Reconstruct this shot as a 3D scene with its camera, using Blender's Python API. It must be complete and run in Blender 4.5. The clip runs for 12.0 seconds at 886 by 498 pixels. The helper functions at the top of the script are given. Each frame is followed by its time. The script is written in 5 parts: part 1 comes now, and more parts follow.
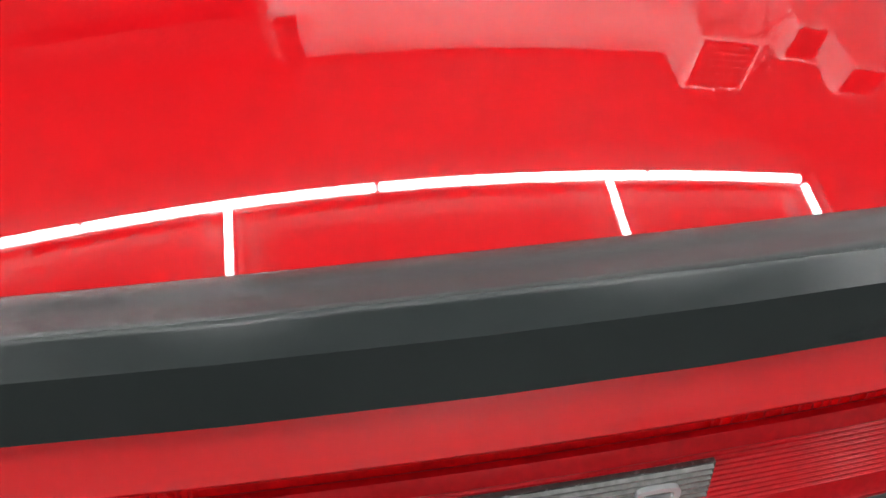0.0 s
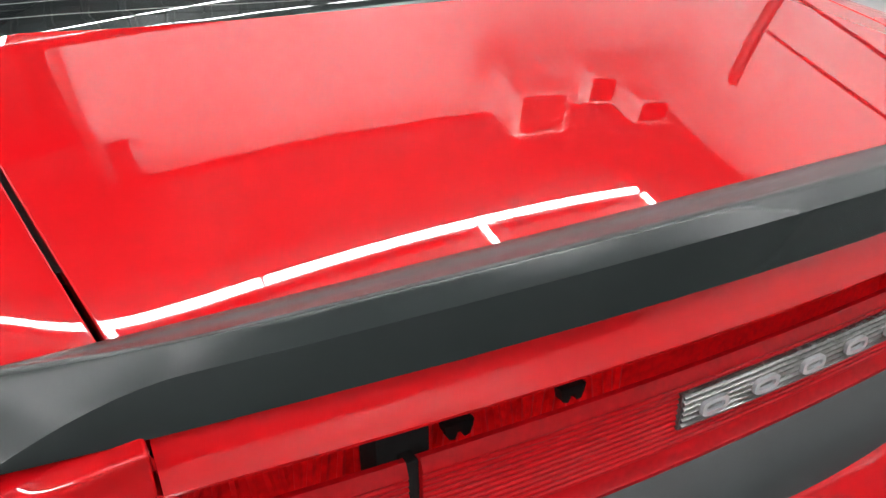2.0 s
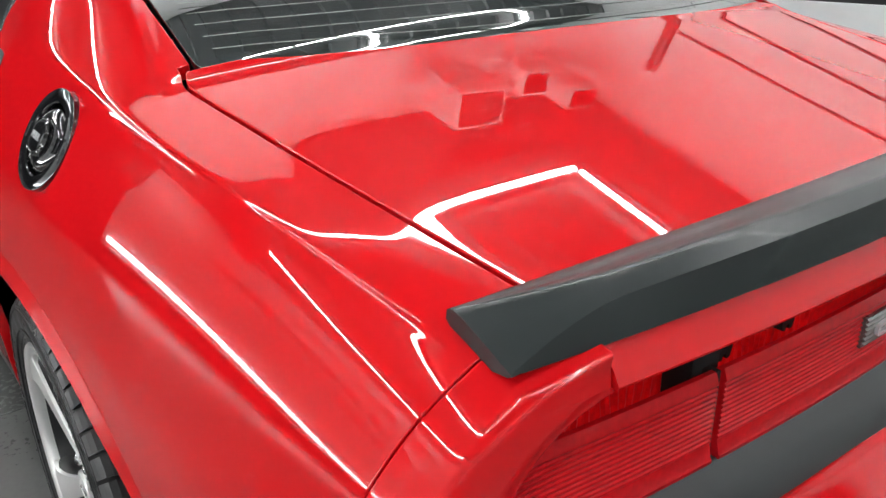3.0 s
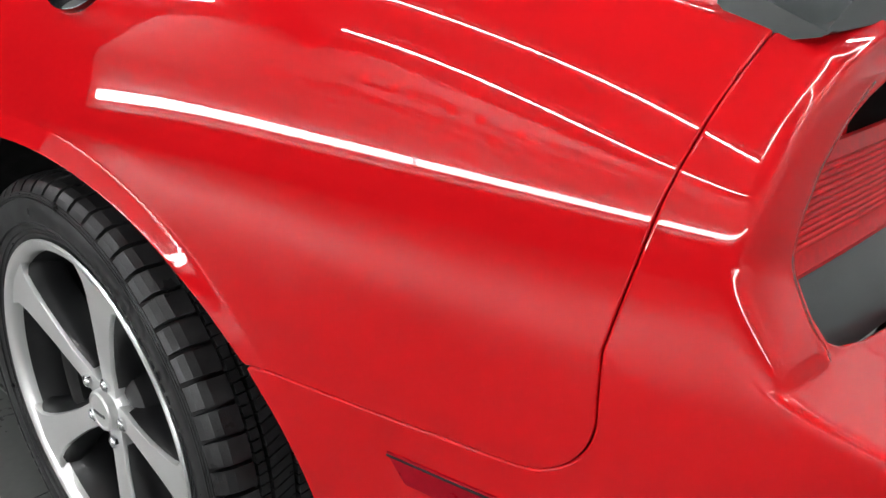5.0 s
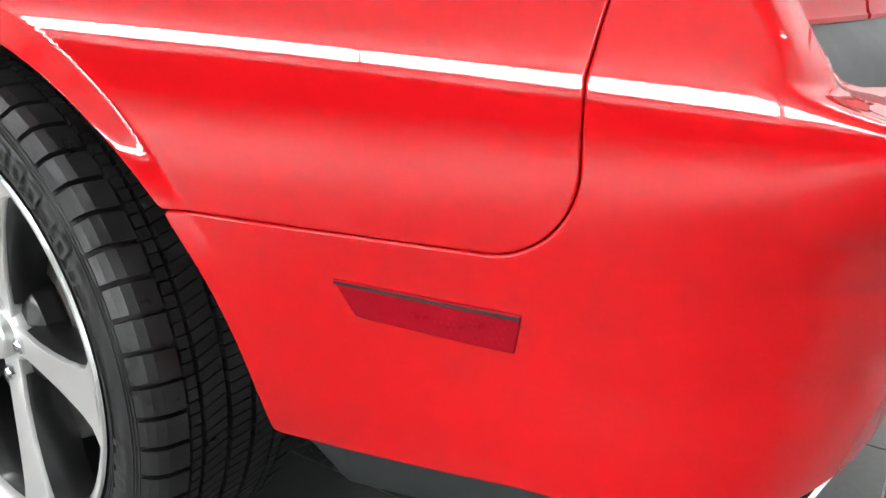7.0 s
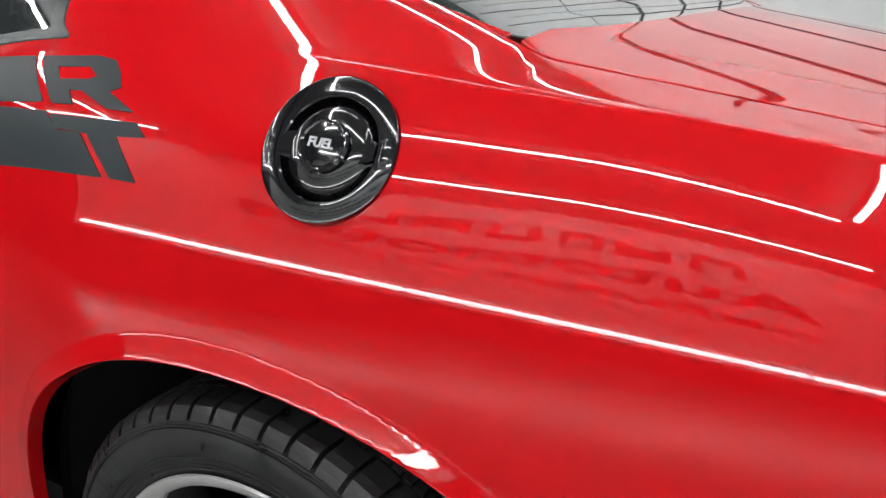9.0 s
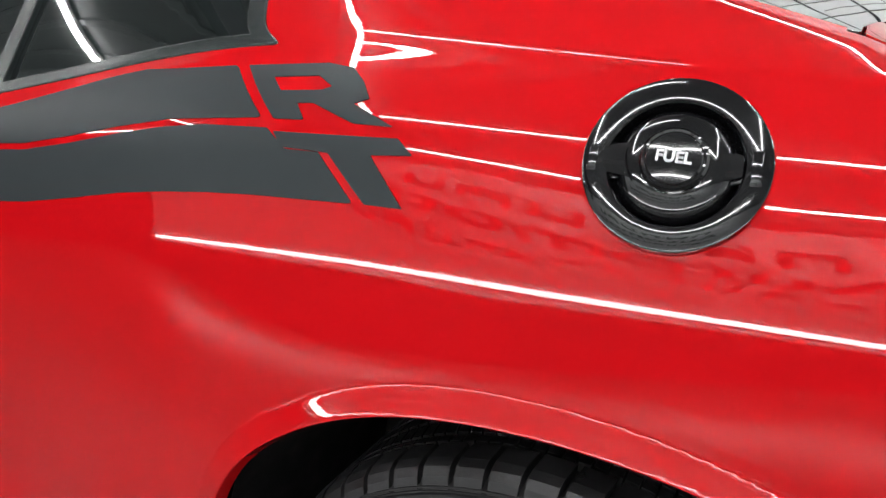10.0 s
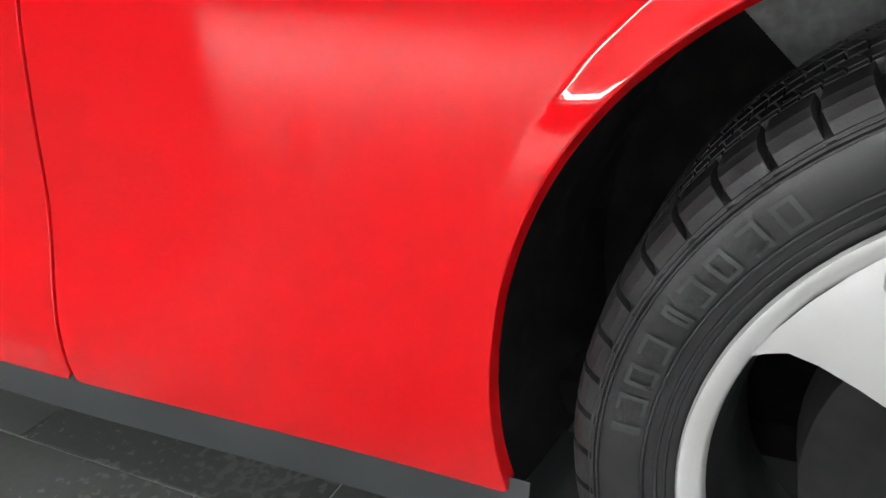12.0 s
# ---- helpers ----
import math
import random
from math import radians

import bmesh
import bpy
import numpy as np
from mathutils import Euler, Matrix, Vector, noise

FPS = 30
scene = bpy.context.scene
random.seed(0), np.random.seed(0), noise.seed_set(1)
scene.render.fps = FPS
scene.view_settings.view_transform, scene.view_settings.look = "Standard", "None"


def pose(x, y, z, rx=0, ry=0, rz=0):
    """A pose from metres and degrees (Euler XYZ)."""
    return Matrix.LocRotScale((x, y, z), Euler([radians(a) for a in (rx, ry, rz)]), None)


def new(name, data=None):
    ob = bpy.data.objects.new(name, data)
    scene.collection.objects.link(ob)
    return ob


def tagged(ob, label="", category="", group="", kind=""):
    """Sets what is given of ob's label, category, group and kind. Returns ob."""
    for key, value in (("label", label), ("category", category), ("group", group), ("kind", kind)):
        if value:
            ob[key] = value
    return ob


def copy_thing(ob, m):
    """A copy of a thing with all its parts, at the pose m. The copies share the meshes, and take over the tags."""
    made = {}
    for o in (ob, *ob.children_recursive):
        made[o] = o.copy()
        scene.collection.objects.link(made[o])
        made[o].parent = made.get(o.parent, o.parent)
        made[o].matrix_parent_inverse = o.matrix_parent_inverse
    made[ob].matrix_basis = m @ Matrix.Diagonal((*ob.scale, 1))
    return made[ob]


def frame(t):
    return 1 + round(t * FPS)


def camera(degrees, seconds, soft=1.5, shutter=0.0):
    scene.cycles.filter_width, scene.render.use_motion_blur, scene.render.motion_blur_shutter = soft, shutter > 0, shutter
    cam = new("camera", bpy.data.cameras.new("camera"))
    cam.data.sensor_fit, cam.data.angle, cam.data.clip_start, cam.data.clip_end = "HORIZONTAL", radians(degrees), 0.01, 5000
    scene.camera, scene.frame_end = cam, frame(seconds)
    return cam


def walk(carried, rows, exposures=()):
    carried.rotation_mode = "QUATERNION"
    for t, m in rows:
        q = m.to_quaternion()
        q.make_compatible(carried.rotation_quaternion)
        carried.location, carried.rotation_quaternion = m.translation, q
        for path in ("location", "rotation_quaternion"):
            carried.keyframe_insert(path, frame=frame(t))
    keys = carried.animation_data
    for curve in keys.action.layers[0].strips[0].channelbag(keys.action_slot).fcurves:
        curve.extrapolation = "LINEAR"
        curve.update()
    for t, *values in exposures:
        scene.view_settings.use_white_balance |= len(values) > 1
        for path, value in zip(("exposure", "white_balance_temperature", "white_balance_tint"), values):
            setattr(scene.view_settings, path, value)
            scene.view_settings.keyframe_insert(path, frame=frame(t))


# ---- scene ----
cam = camera(60.0, 12.0, 1.5, 0.0)
PATH = [
    (0.0, pose(-0.0772, -1.2655, 1.2844, 55.672, 0.539, -9.443)),
    (0.5, pose(-0.1804, -1.3254, 1.2851, 55.94, 0.488, -10.557)),
    (1.0, pose(-0.31, -1.3482, 1.3069, 55.497, -0.15, -18.428)),
    (1.5, pose(-0.4823, -1.3173, 1.2768, 60.673, -0.625, -25.371)),
    (2.0, pose(-0.6531, -1.3201, 1.2548, 64.811, 0.641, -29.522)),
    (2.3, pose(-0.7791, -1.3059, 1.2626, 65.115, 1.0, -32.465)),
    (2.5, pose(-0.8817, -1.2991, 1.2606, 66.833, 0.409, -34.42)),
    (2.7, pose(-0.9677, -1.2872, 1.2626, 67.224, 0.382, -35.985)),
    (4.3, pose(-1.2557, -1.031, 1.1466, 68.352, 1.015, -46.946)),
    (4.5, pose(-1.2677, -1.0279, 1.1061, 68.416, 0.822, -47.69)),
    (5.0, pose(-1.3034, -1.0422, 0.9984, 69.045, 0.587, -48.966)),
    (5.5, pose(-1.328, -1.0315, 0.883, 69.303, 0.97, -51.17)),
    (6.0, pose(-1.3379, -1.0337, 0.7855, 70.181, 0.818, -53.227)),
    (6.5, pose(-1.3206, -1.0273, 0.7173, 71.359, 0.713, -54.323)),
    (7.0, pose(-1.312, -1.0113, 0.7705, 72.048, 0.916, -55.112)),
    (7.2, pose(-1.3154, -0.9963, 0.8373, 72.116, 1.219, -55.357)),
    (8.8, pose(-1.4147, -0.6309, 1.1248, 72.249, 1.925, -59.324)),
    (9.0, pose(-1.4163, -0.5755, 1.1327, 72.202, 2.126, -59.29)),
    (9.5, pose(-1.4437, -0.4057, 1.1452, 72.649, 2.682, -60.179)),
    (10.0, pose(-1.4733, -0.246, 1.124, 73.433, 2.875, -61.619)),
    (10.5, pose(-1.4275, -0.1227, 1.0638, 72.197, 4.2, -59.95)),
    (11.0, pose(-1.4247, 0.0217, 0.9813, 70.967, 3.771, -60.838)),
    (11.5, pose(-1.4125, 0.137, 0.9017, 67.081, 4.3, -62.957)),
    (12.0, pose(-1.4245, 0.2062, 0.7773, 66.724, 3.363, -64.324)),
]
walk(cam, PATH, [(0.0, -0.2), (1.0, -0.05), (2.5, -0.08), (4.5, -0.38), (5.0, -0.15), (5.3, -0.1), (6.3, 0.35), (7.0, 0.45), (8.8, -0.38), (9.5, -0.3), (10.5, -0.28), (11.0, -0.3), (11.5, 0.15), (12.0, 0.45)])

# ---- world and light ----
CEIL = 5.5
world = bpy.data.worlds.new("world")
scene.world = world
world.use_nodes = True
world.node_tree.nodes["Background"].inputs["Color"].default_value = (0.5, 0.55, 0.6, 1)
world.node_tree.nodes["Background"].inputs["Strength"].default_value = 0.05
TUBE_POWER = 58.0


# ---- materials ----
def material(name, color, rough=0.5, metal=0.0, coat=0.0, coat_rough=0.03, spec=0.5, grain=0.0, grain_scale=40.0, bump=0.0, bump_scale=200.0, stain=0.0, stain_scale=3.0, per_piece=0.0, transmission=0.0, emit=0.0, ior=1.45):
    m = bpy.data.materials.new(name)
    m.use_nodes = True
    nt = m.node_tree
    b = nt.nodes["Principled BSDF"]
    b.inputs["Base Color"].default_value = (*color, 1)
    b.inputs["Roughness"].default_value = rough
    b.inputs["Metallic"].default_value = metal
    b.inputs["Coat Weight"].default_value = coat
    b.inputs["Coat Roughness"].default_value = coat_rough
    b.inputs["Specular IOR Level"].default_value = spec
    b.inputs["Transmission Weight"].default_value = transmission
    b.inputs["IOR"].default_value = ior
    if emit:
        b.inputs["Emission Color"].default_value = (*color, 1)
        b.inputs["Emission Strength"].default_value = emit
    co = nt.nodes.new("ShaderNodeTexCoord")

    def noise_tex(scale, detail=4.0):
        n = nt.nodes.new("ShaderNodeTexNoise")
        n.inputs["Scale"].default_value = scale
        n.inputs["Detail"].default_value = detail
        nt.links.new(co.outputs["Object"], n.inputs["Vector"])
        return n

    last = None
    for amount, scale in ((grain, grain_scale), (stain, stain_scale)):
        if amount:
            n = noise_tex(scale)
            ramp = nt.nodes.new("ShaderNodeMapRange")
            ramp.inputs["From Min"].default_value, ramp.inputs["From Max"].default_value = 0.3, 0.7
            ramp.inputs["To Min"].default_value, ramp.inputs["To Max"].default_value = 1 - amount, 1 + amount
            nt.links.new(n.outputs["Fac"], ramp.inputs["Value"])
            if last is None:
                last = ramp.outputs["Result"]
            else:
                mul = nt.nodes.new("ShaderNodeMath")
                mul.operation = "MULTIPLY"
                nt.links.new(last, mul.inputs[0]), nt.links.new(ramp.outputs["Result"], mul.inputs[1])
                last = mul.outputs[0]
    if per_piece:
        info = nt.nodes.new("ShaderNodeObjectInfo")
        ramp = nt.nodes.new("ShaderNodeMapRange")
        ramp.inputs["To Min"].default_value, ramp.inputs["To Max"].default_value = 1 - per_piece, 1 + per_piece
        nt.links.new(info.outputs["Random"], ramp.inputs["Value"])
        if last is None:
            last = ramp.outputs["Result"]
        else:
            mul = nt.nodes.new("ShaderNodeMath")
            mul.operation = "MULTIPLY"
            nt.links.new(last, mul.inputs[0]), nt.links.new(ramp.outputs["Result"], mul.inputs[1])
            last = mul.outputs[0]
    if last is not None:
        mixer = nt.nodes.new("ShaderNodeVectorMath")
        mixer.operation = "SCALE"
        mixer.inputs[0].default_value = color
        nt.links.new(last, mixer.inputs["Scale"])
        nt.links.new(mixer.outputs["Vector"], b.inputs["Base Color"])
        rr = nt.nodes.new("ShaderNodeMath")
        rr.operation = "MULTIPLY"
        rr.inputs[1].default_value = rough
        nt.links.new(last, rr.inputs[0])
        nt.links.new(rr.outputs[0], b.inputs["Roughness"])
    if bump:
        n = noise_tex(bump_scale, 2.0)
        bp = nt.nodes.new("ShaderNodeBump")
        bp.inputs["Strength"].default_value = bump
        bp.inputs["Distance"].default_value = 0.001
        nt.links.new(n.outputs["Fac"], bp.inputs["Height"])
        nt.links.new(bp.outputs["Normal"], b.inputs["Normal"])
    return m


RED = material("red_paint", (0.56, 0.0045, 0.0075), rough=0.5, coat=1.0, coat_rough=0.008, spec=0.0, grain=0.02, grain_scale=6.0)
SATIN = material("satin_black_plastic", (0.020, 0.025, 0.025), rough=0.25, spec=0.5, grain=0.06, grain_scale=9.0, bump=0.03, bump_scale=900.0)
TRIM = material("grey_black_plastic", (0.030, 0.034, 0.035), rough=0.42, spec=0.5, grain=0.12, grain_scale=14.0, bump=0.12, bump_scale=700.0)
GLOSS = material("gloss_black", (0.006, 0.006, 0.007), rough=0.09, coat=1.0, coat_rough=0.02, grain=0.1, grain_scale=30.0)
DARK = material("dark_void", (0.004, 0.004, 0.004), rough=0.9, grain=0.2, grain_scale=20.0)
VINYL = material("dark_vinyl", (0.022, 0.029, 0.032), rough=0.42, spec=0.35, grain=0.06, grain_scale=8.0)
RUBBER = material("tyre_rubber", (0.020, 0.020, 0.021), rough=0.36, spec=0.5, grain=0.22, grain_scale=30.0, bump=0.15, bump_scale=500.0, stain=0.2, stain_scale=7.0)
RUBBER_MARK = material("tyre_mark_rubber", (0.042, 0.043, 0.044), rough=0.34, grain=0.2, grain_scale=60.0)
POLISHED = material("polished_aluminium", (0.84, 0.84, 0.835), rough=0.30, metal=0.72, grain=0.03, grain_scale=9.0)
CHROME = material("chrome", (0.82, 0.82, 0.83), rough=0.09, metal=1.0, grain=0.03, grain_scale=30.0)
POCKET = material("painted_wheel_pocket", (0.010, 0.010, 0.011), rough=0.35, coat=0.4, coat_rough=0.1, grain=0.2, grain_scale=20.0)
STEEL = material("brake_steel", (0.22, 0.216, 0.21), rough=0.4, metal=1.0, grain=0.2, grain_scale=60.0)
LENS_FACE = material("red_lens_face", (0.62, 0.004, 0.010), rough=0.34, spec=0.25, coat=0.12, coat_rough=0.12, transmission=0.42, ior=1.3, grain=0.12, grain_scale=140.0)
LENS_BODY = material("red_reflector", (0.92, 0.010, 0.014), rough=0.35, spec=0.4, grain=0.15, grain_scale=120.0)
MARKER = material("dark_red_marker", (0.30, 0.002, 0.010), rough=0.3, spec=0.12, coat=0.15, coat_rough=0.03, grain=0.1, grain_scale=80.0)
CLEAR = material("clear_ribbed_lens", (0.22, 0.22, 0.215), rough=0.2, metal=0.5, grain=0.25, grain_scale=160.0)
PLATE = material("smoked_plate", (0.10, 0.10, 0.10), rough=0.25, metal=0.4, coat=0.6, grain=0.2, grain_scale=150.0)
WHITE_PRINT = material("white_print", (0.66, 0.67, 0.69), rough=0.25, metal=0.5, grain=0.03, grain_scale=60.0)
GLASS = material("tinted_glass", (0.012, 0.016, 0.016), rough=0.03, spec=0.6, coat=1.0, coat_rough=0.01, grain=0.2, grain_scale=2.0)
WIRE = material("defroster_wire", (0.20, 0.21, 0.20), rough=0.5, metal=0.3, grain=0.1, grain_scale=90.0)
WALL = material("white_wall_paint", (0.72, 0.74, 0.74), rough=0.6, grain=0.03, grain_scale=4.0, stain=0.05, stain_scale=0.6, bump=0.1, bump_scale=80.0)
CEILING = material("corrugated_steel", (0.20, 0.21, 0.21), rough=0.45, grain=0.04, grain_scale=5.0, stain=0.06, stain_scale=0.7)
TILE = material("dark_slate_tile", (0.095, 0.099, 0.095), rough=0.28, spec=0.5, grain=0.07, grain_scale=60.0, stain=0.06, stain_scale=2.0, bump=0.15, bump_scale=120.0, per_piece=0.12)
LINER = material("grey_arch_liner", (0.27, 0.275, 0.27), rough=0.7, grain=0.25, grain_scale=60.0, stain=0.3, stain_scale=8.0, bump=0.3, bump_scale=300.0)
GROUT = material("pale_grout", (0.36, 0.36, 0.35), rough=0.8, grain=0.15, grain_scale=60.0)
WAINSCOT = material("dark_grey_wall_panel", (0.035, 0.037, 0.04), rough=0.5, grain=0.08, grain_scale=12.0, stain=0.1, stain_scale=1.0)
SIGN = material("dark_sign_vinyl", (0.02, 0.025, 0.03), rough=0.4, grain=0.05, grain_scale=20.0)
TUBE = material("lit_tube", (1.0, 1.0, 1.0), rough=0.4, emit=TUBE_POWER)
WIDE_TUBE = material("lit_wide_tube", (1.0, 1.0, 1.0), rough=0.4, emit=TUBE_POWER * 0.52)
HEATER = material("grey_heater_steel", (0.03, 0.03, 0.033), rough=0.4, grain=0.1, grain_scale=20.0)
PIPE = material("grey_pipe", (0.16, 0.16, 0.16), rough=0.4, metal=0.5, grain=0.1, grain_scale=20.0)


# ---- building helpers ----
def part(name, bm, mat, parent=None, label="", smooth=True):
    me = bpy.data.meshes.new(name)
    bmesh.ops.recalc_face_normals(bm, faces=bm.faces[:])
    bm.to_mesh(me)
    bm.free()
    me.materials.append(mat)
    if smooth:
        me.polygons.foreach_set("use_smooth", [True] * len(me.polygons))
        me.set_sharp_from_angle(angle=radians(38))
    ob = new(name, me)
    if parent is not None:
        ob.parent = parent
    if label:
        ob["label"] = label
    return ob


def box(bm, x0, x1, y0, y1, z0, z1, bevel=0.0):
    r = bmesh.ops.create_cube(bm, size=1.0)
    bmesh.ops.scale(bm, vec=(x1 - x0, y1 - y0, z1 - z0), verts=r["verts"])
    bmesh.ops.translate(bm, vec=((x0 + x1) / 2, (y0 + y1) / 2, (z0 + z1) / 2), verts=r["verts"])
    if bevel:
        es = list({e for v in r["verts"] for e in v.link_edges})
        bmesh.ops.bevel(bm, geom=es, offset=bevel, segments=2, affect="EDGES", profile=0.5)
    return r["verts"]


def prism(bm, pts, h, lift=0.0):
    """A flat outline pts (x, y) raised from z = lift to z = lift + h."""
    lo = [bm.verts.new((x, y, lift)) for x, y in pts]
    hi = [bm.verts.new((x, y, lift + h)) for x, y in pts]
    bm.faces.new(hi)
    bm.faces.new(lo[::-1])
    n = len(pts)
    for i in range(n):
        bm.faces.new((lo[i], lo[(i + 1) % n], hi[(i + 1) % n], hi[i]))


def revolve(bm, profile, n, axis="x", closed=False):
    """Turn a profile of (along, radius) round an axis through the origin."""
    rings = []
    for k in range(n):
        a = 2 * math.pi * k / n
        c, s = math.cos(a), math.sin(a)
        rings.append([bm.verts.new((h, -r * c, r * s) if axis == "x" else (r * c, r * s, h)) for h, r in profile])
    m = len(profile)
    for k in range(n):
        for j in range(m if closed else m - 1):
            bm.faces.new((rings[k][j], rings[k][(j + 1) % m], rings[(k + 1) % n][(j + 1) % m], rings[(k + 1) % n][j]))


# ---- body form: one smooth sheet for side, shoulder, deck, pillar and roof ----
def mix(a, b, t):
    return a + (b - a) * t


def step(a, b, v):
    t = min(1.0, max(0.0, (v - a) / (b - a)))
    return t * t * (3 - 2 * t)


def ease(v):
    v = np.clip(v, 0, 1)
    return v * v * (3 - 2 * v)


def crease(y):
    """Half width and height of the crease along the side."""
    s = (y if y < 0.75 else 0.75 + 0.45 * (1 - math.exp(-(y - 0.75) / 0.45))) / 0.8
    w, z = 0.9122 + 0.037 * s - 0.0502 * s * s - 0.0017 * s ** 3, 0.9201 + 0.0435 * s - 0.0531 * s * s - 0.0221 * s ** 3
    return w + 0.035 * step(0.95, 1.9, y), z


def shoulder_raw(y):
    """The edge between the sloping shoulder and the top of the quarter panel, and on to the window sill."""
    s = min(y, 0.1) / 0.8
    w, z = 0.7971 - 0.0655 * s - 0.1483 * s * s - 0.0191 * s ** 3, 1.0858 + 0.066 * s - 0.0297 * s * s + 0.0337 * s ** 3
    k = step(0.0, 0.36, y)
    f = max(0.0, min(y, 1.6) - 0.33)
    return mix(w, 0.812, k) + 0.06 * f - 0.02 * f * f, mix(z, 1.130, k) - 0.16 * f + 0.05 * f * f


SHOULDER = [(-0.3, 0.8018, 1.0551), (-0.2, 0.803, 1.0695), (-0.1, 0.805, 1.082), (0.0, 0.807, 1.0935), (0.1, 0.809, 1.1055), (0.2, 0.8105, 1.1155), (0.3, 0.812, 1.1205), (0.4, 0.8155, 1.1165), (0.5, 0.8215, 1.1045)]


def shoulder_line(y):
    if not -0.3 < y < 0.5:
        return shoulder_raw(y)
    i = min(int((y + 0.3) / 0.1), 7)
    a, b = SHOULDER[i], SHOULDER[i + 1]
    t = (y - a[0]) / 0.1
    return mix(a[1], b[1], t), mix(a[2], b[2], t)


def shoulder(y):
    """The same edge with its bends eased."""
    if y < -0.45:
        return shoulder_raw(y)
    k = step(-0.45, -0.25, y) * 0.12
    taps = [shoulder_line(y + k * d) for d in (-1.0, -0.75, -0.5, -0.25, 0.0, 0.25, 0.5, 0.75, 1.0)]
    wt = (0.5, 0.8, 1.0, 1.1, 1.15, 1.1, 1.0, 0.8, 0.5)
    return tuple(sum(a * q[i] for a, q in zip(wt, taps)) / sum(wt) for i in (0, 1))


def deck_edge(y):
    """The seam beside the boot lid, and further on the edge of the rear glass and of the roof."""
    s = min(y, -0.2) / 0.8
    w, z = 0.7527 + 0.057 * s - 0.0854 * s * s - 0.0317 * s ** 3, 1.1351 + 0.159 * s - 0.0155 * s * s - 0.0104 * s ** 3
    t = max(0.0, y + 0.262)
    zr = 1.088 + 0.345 * t - 0.02 * t * t
    zr = zr if zr < 1.3 else 1.3 + 0.1 * math.tanh((zr - 1.3) / 0.1)
    wr = 0.716 - 0.10 * t
    k = step(-0.285, -0.235, y)
    return mix(w, max(wr, 0.6), k), mix(z, zr, k)


def crown(y):
    """Rise of the middle over the edge."""
    return mix(0.034, 0.050, step(-0.33, -0.05, y))


def section(y):
    """Control points (half width, height) of the cross section at y, from sill to middle."""
    wd, zd = crease(y)
    we, ze = shoulder(y)
    wf, zf = deck_edge(y)
    low = mix(mix(0.915, 0.93, step(0.5, 1.1, y)), 0.845, 1 - step(-0.5, -0.2, y))
    k = step(-0.45, 0.05, y)
    m = step(0.2, 0.6, y)
    v = math.exp(-((y - 0.2) / 0.18) ** 2)
    h = step(-0.25, 0.32, y)
    wd = wd + 0.003 * h
    g = k * (1 - step(0.2, 0.5, y))
    mid = wd + mix(0.0163, 0.0125, k) + 0.004 * g - 0.0040 * m
    p = [(low - 0.03, 0.24), (low - 0.008, 0.31), (mix(low, mid, 0.6), 0.41), (mid - mix(0.008, 0.0055, k), 0.50), (mid, 0.60), (wd + mix(0.0190, 0.0162, k) + 0.004 * g - 0.0045 * m + 0.002 * v, 0.68)]
    p += [(wd + mix(0.0167, 0.0178, k) + 0.0035 * g - 0.0036 * m + 0.0015 * v, zd - 0.13), (wd + mix(0.0114, 0.0114, k) + 0.0018 * g - 0.0022 * m - 0.0006 * v, zd - 0.075), (wd + mix(0.0046, 0.0043, k) - 0.0008 * m - 0.0006 * v, zd - 0.028), (wd, zd - 0.004), (mix(wd, we, 0.07), mix(zd, ze, 0.11))]
    for t, bulge in ((0.3, mix(0.006, 0.013, h)), (0.55, mix(0.008, 0.018, h)), (0.78, mix(0.005, 0.010, h))):
        p.append((mix(wd, we, t) + bulge, mix(zd, ze, t) + bulge))
    p += [(mix(wd, we, 0.95), mix(zd, ze, 0.97)), (we, ze + 0.001), (mix(we, wf, 0.12), mix(ze, zf, 0.12) + 0.002), (mix(we, wf, 0.55), mix(ze, zf, 0.55) + 0.002), (wf, zf)]
    c = crown(y)
    p += [(wf * 0.86, zf + c * 0.25), (wf * 0.6, zf + c * 0.62), (wf * 0.3, zf + c * 0.9), (0.0, zf + c), (-wf * 0.3, zf + c * 0.9)]
    return p


NSEC = 24
W_DECK = 18.0


Y_TURN = -0.58
TAIL_Y = -0.954


# ---- sheets cut from the body form ----
TABLE_Y = np.arange(-1.15, 4.2, 0.005)
TABLE = np.array([section(v) for v in TABLE_Y])


def arch_gap(y, z):
    """Distance outside the edge of the rear wheel opening."""
    r = np.hypot(y, z - 0.364) + 1e-9
    c = -y / r
    edge = 0.4019 - 0.0249 * c + 0.0855 * c ** 2 + 0.053 * c ** 3 - 0.0393 * c ** 4 + (0.0199 + 0.0071 * c + 0.004 * c * c) * (1 - c * c)
    edge = edge + 0.012 * np.clip((-c - 0.55) / 0.4, 0, 1)
    low = np.clip((0.364 - z) / 0.1, 0, 1)
    return r - edge - 0.05 * low * (c > 0)


OPENING = [(-1.0, 0.694), (0.50, 0.695), (0.60, 0.699), (0.67, 0.705), (0.71, 0.712), (0.733, 0.724), (0.742, 0.746), (0.740, 0.785), (0.738, 0.805), (0.731, 0.825), (0.719, 0.848), (0.700, 0.869), (0.680, 0.886), (0.660, 0.898), (0.635, 0.908), (-1.0, 0.910)]


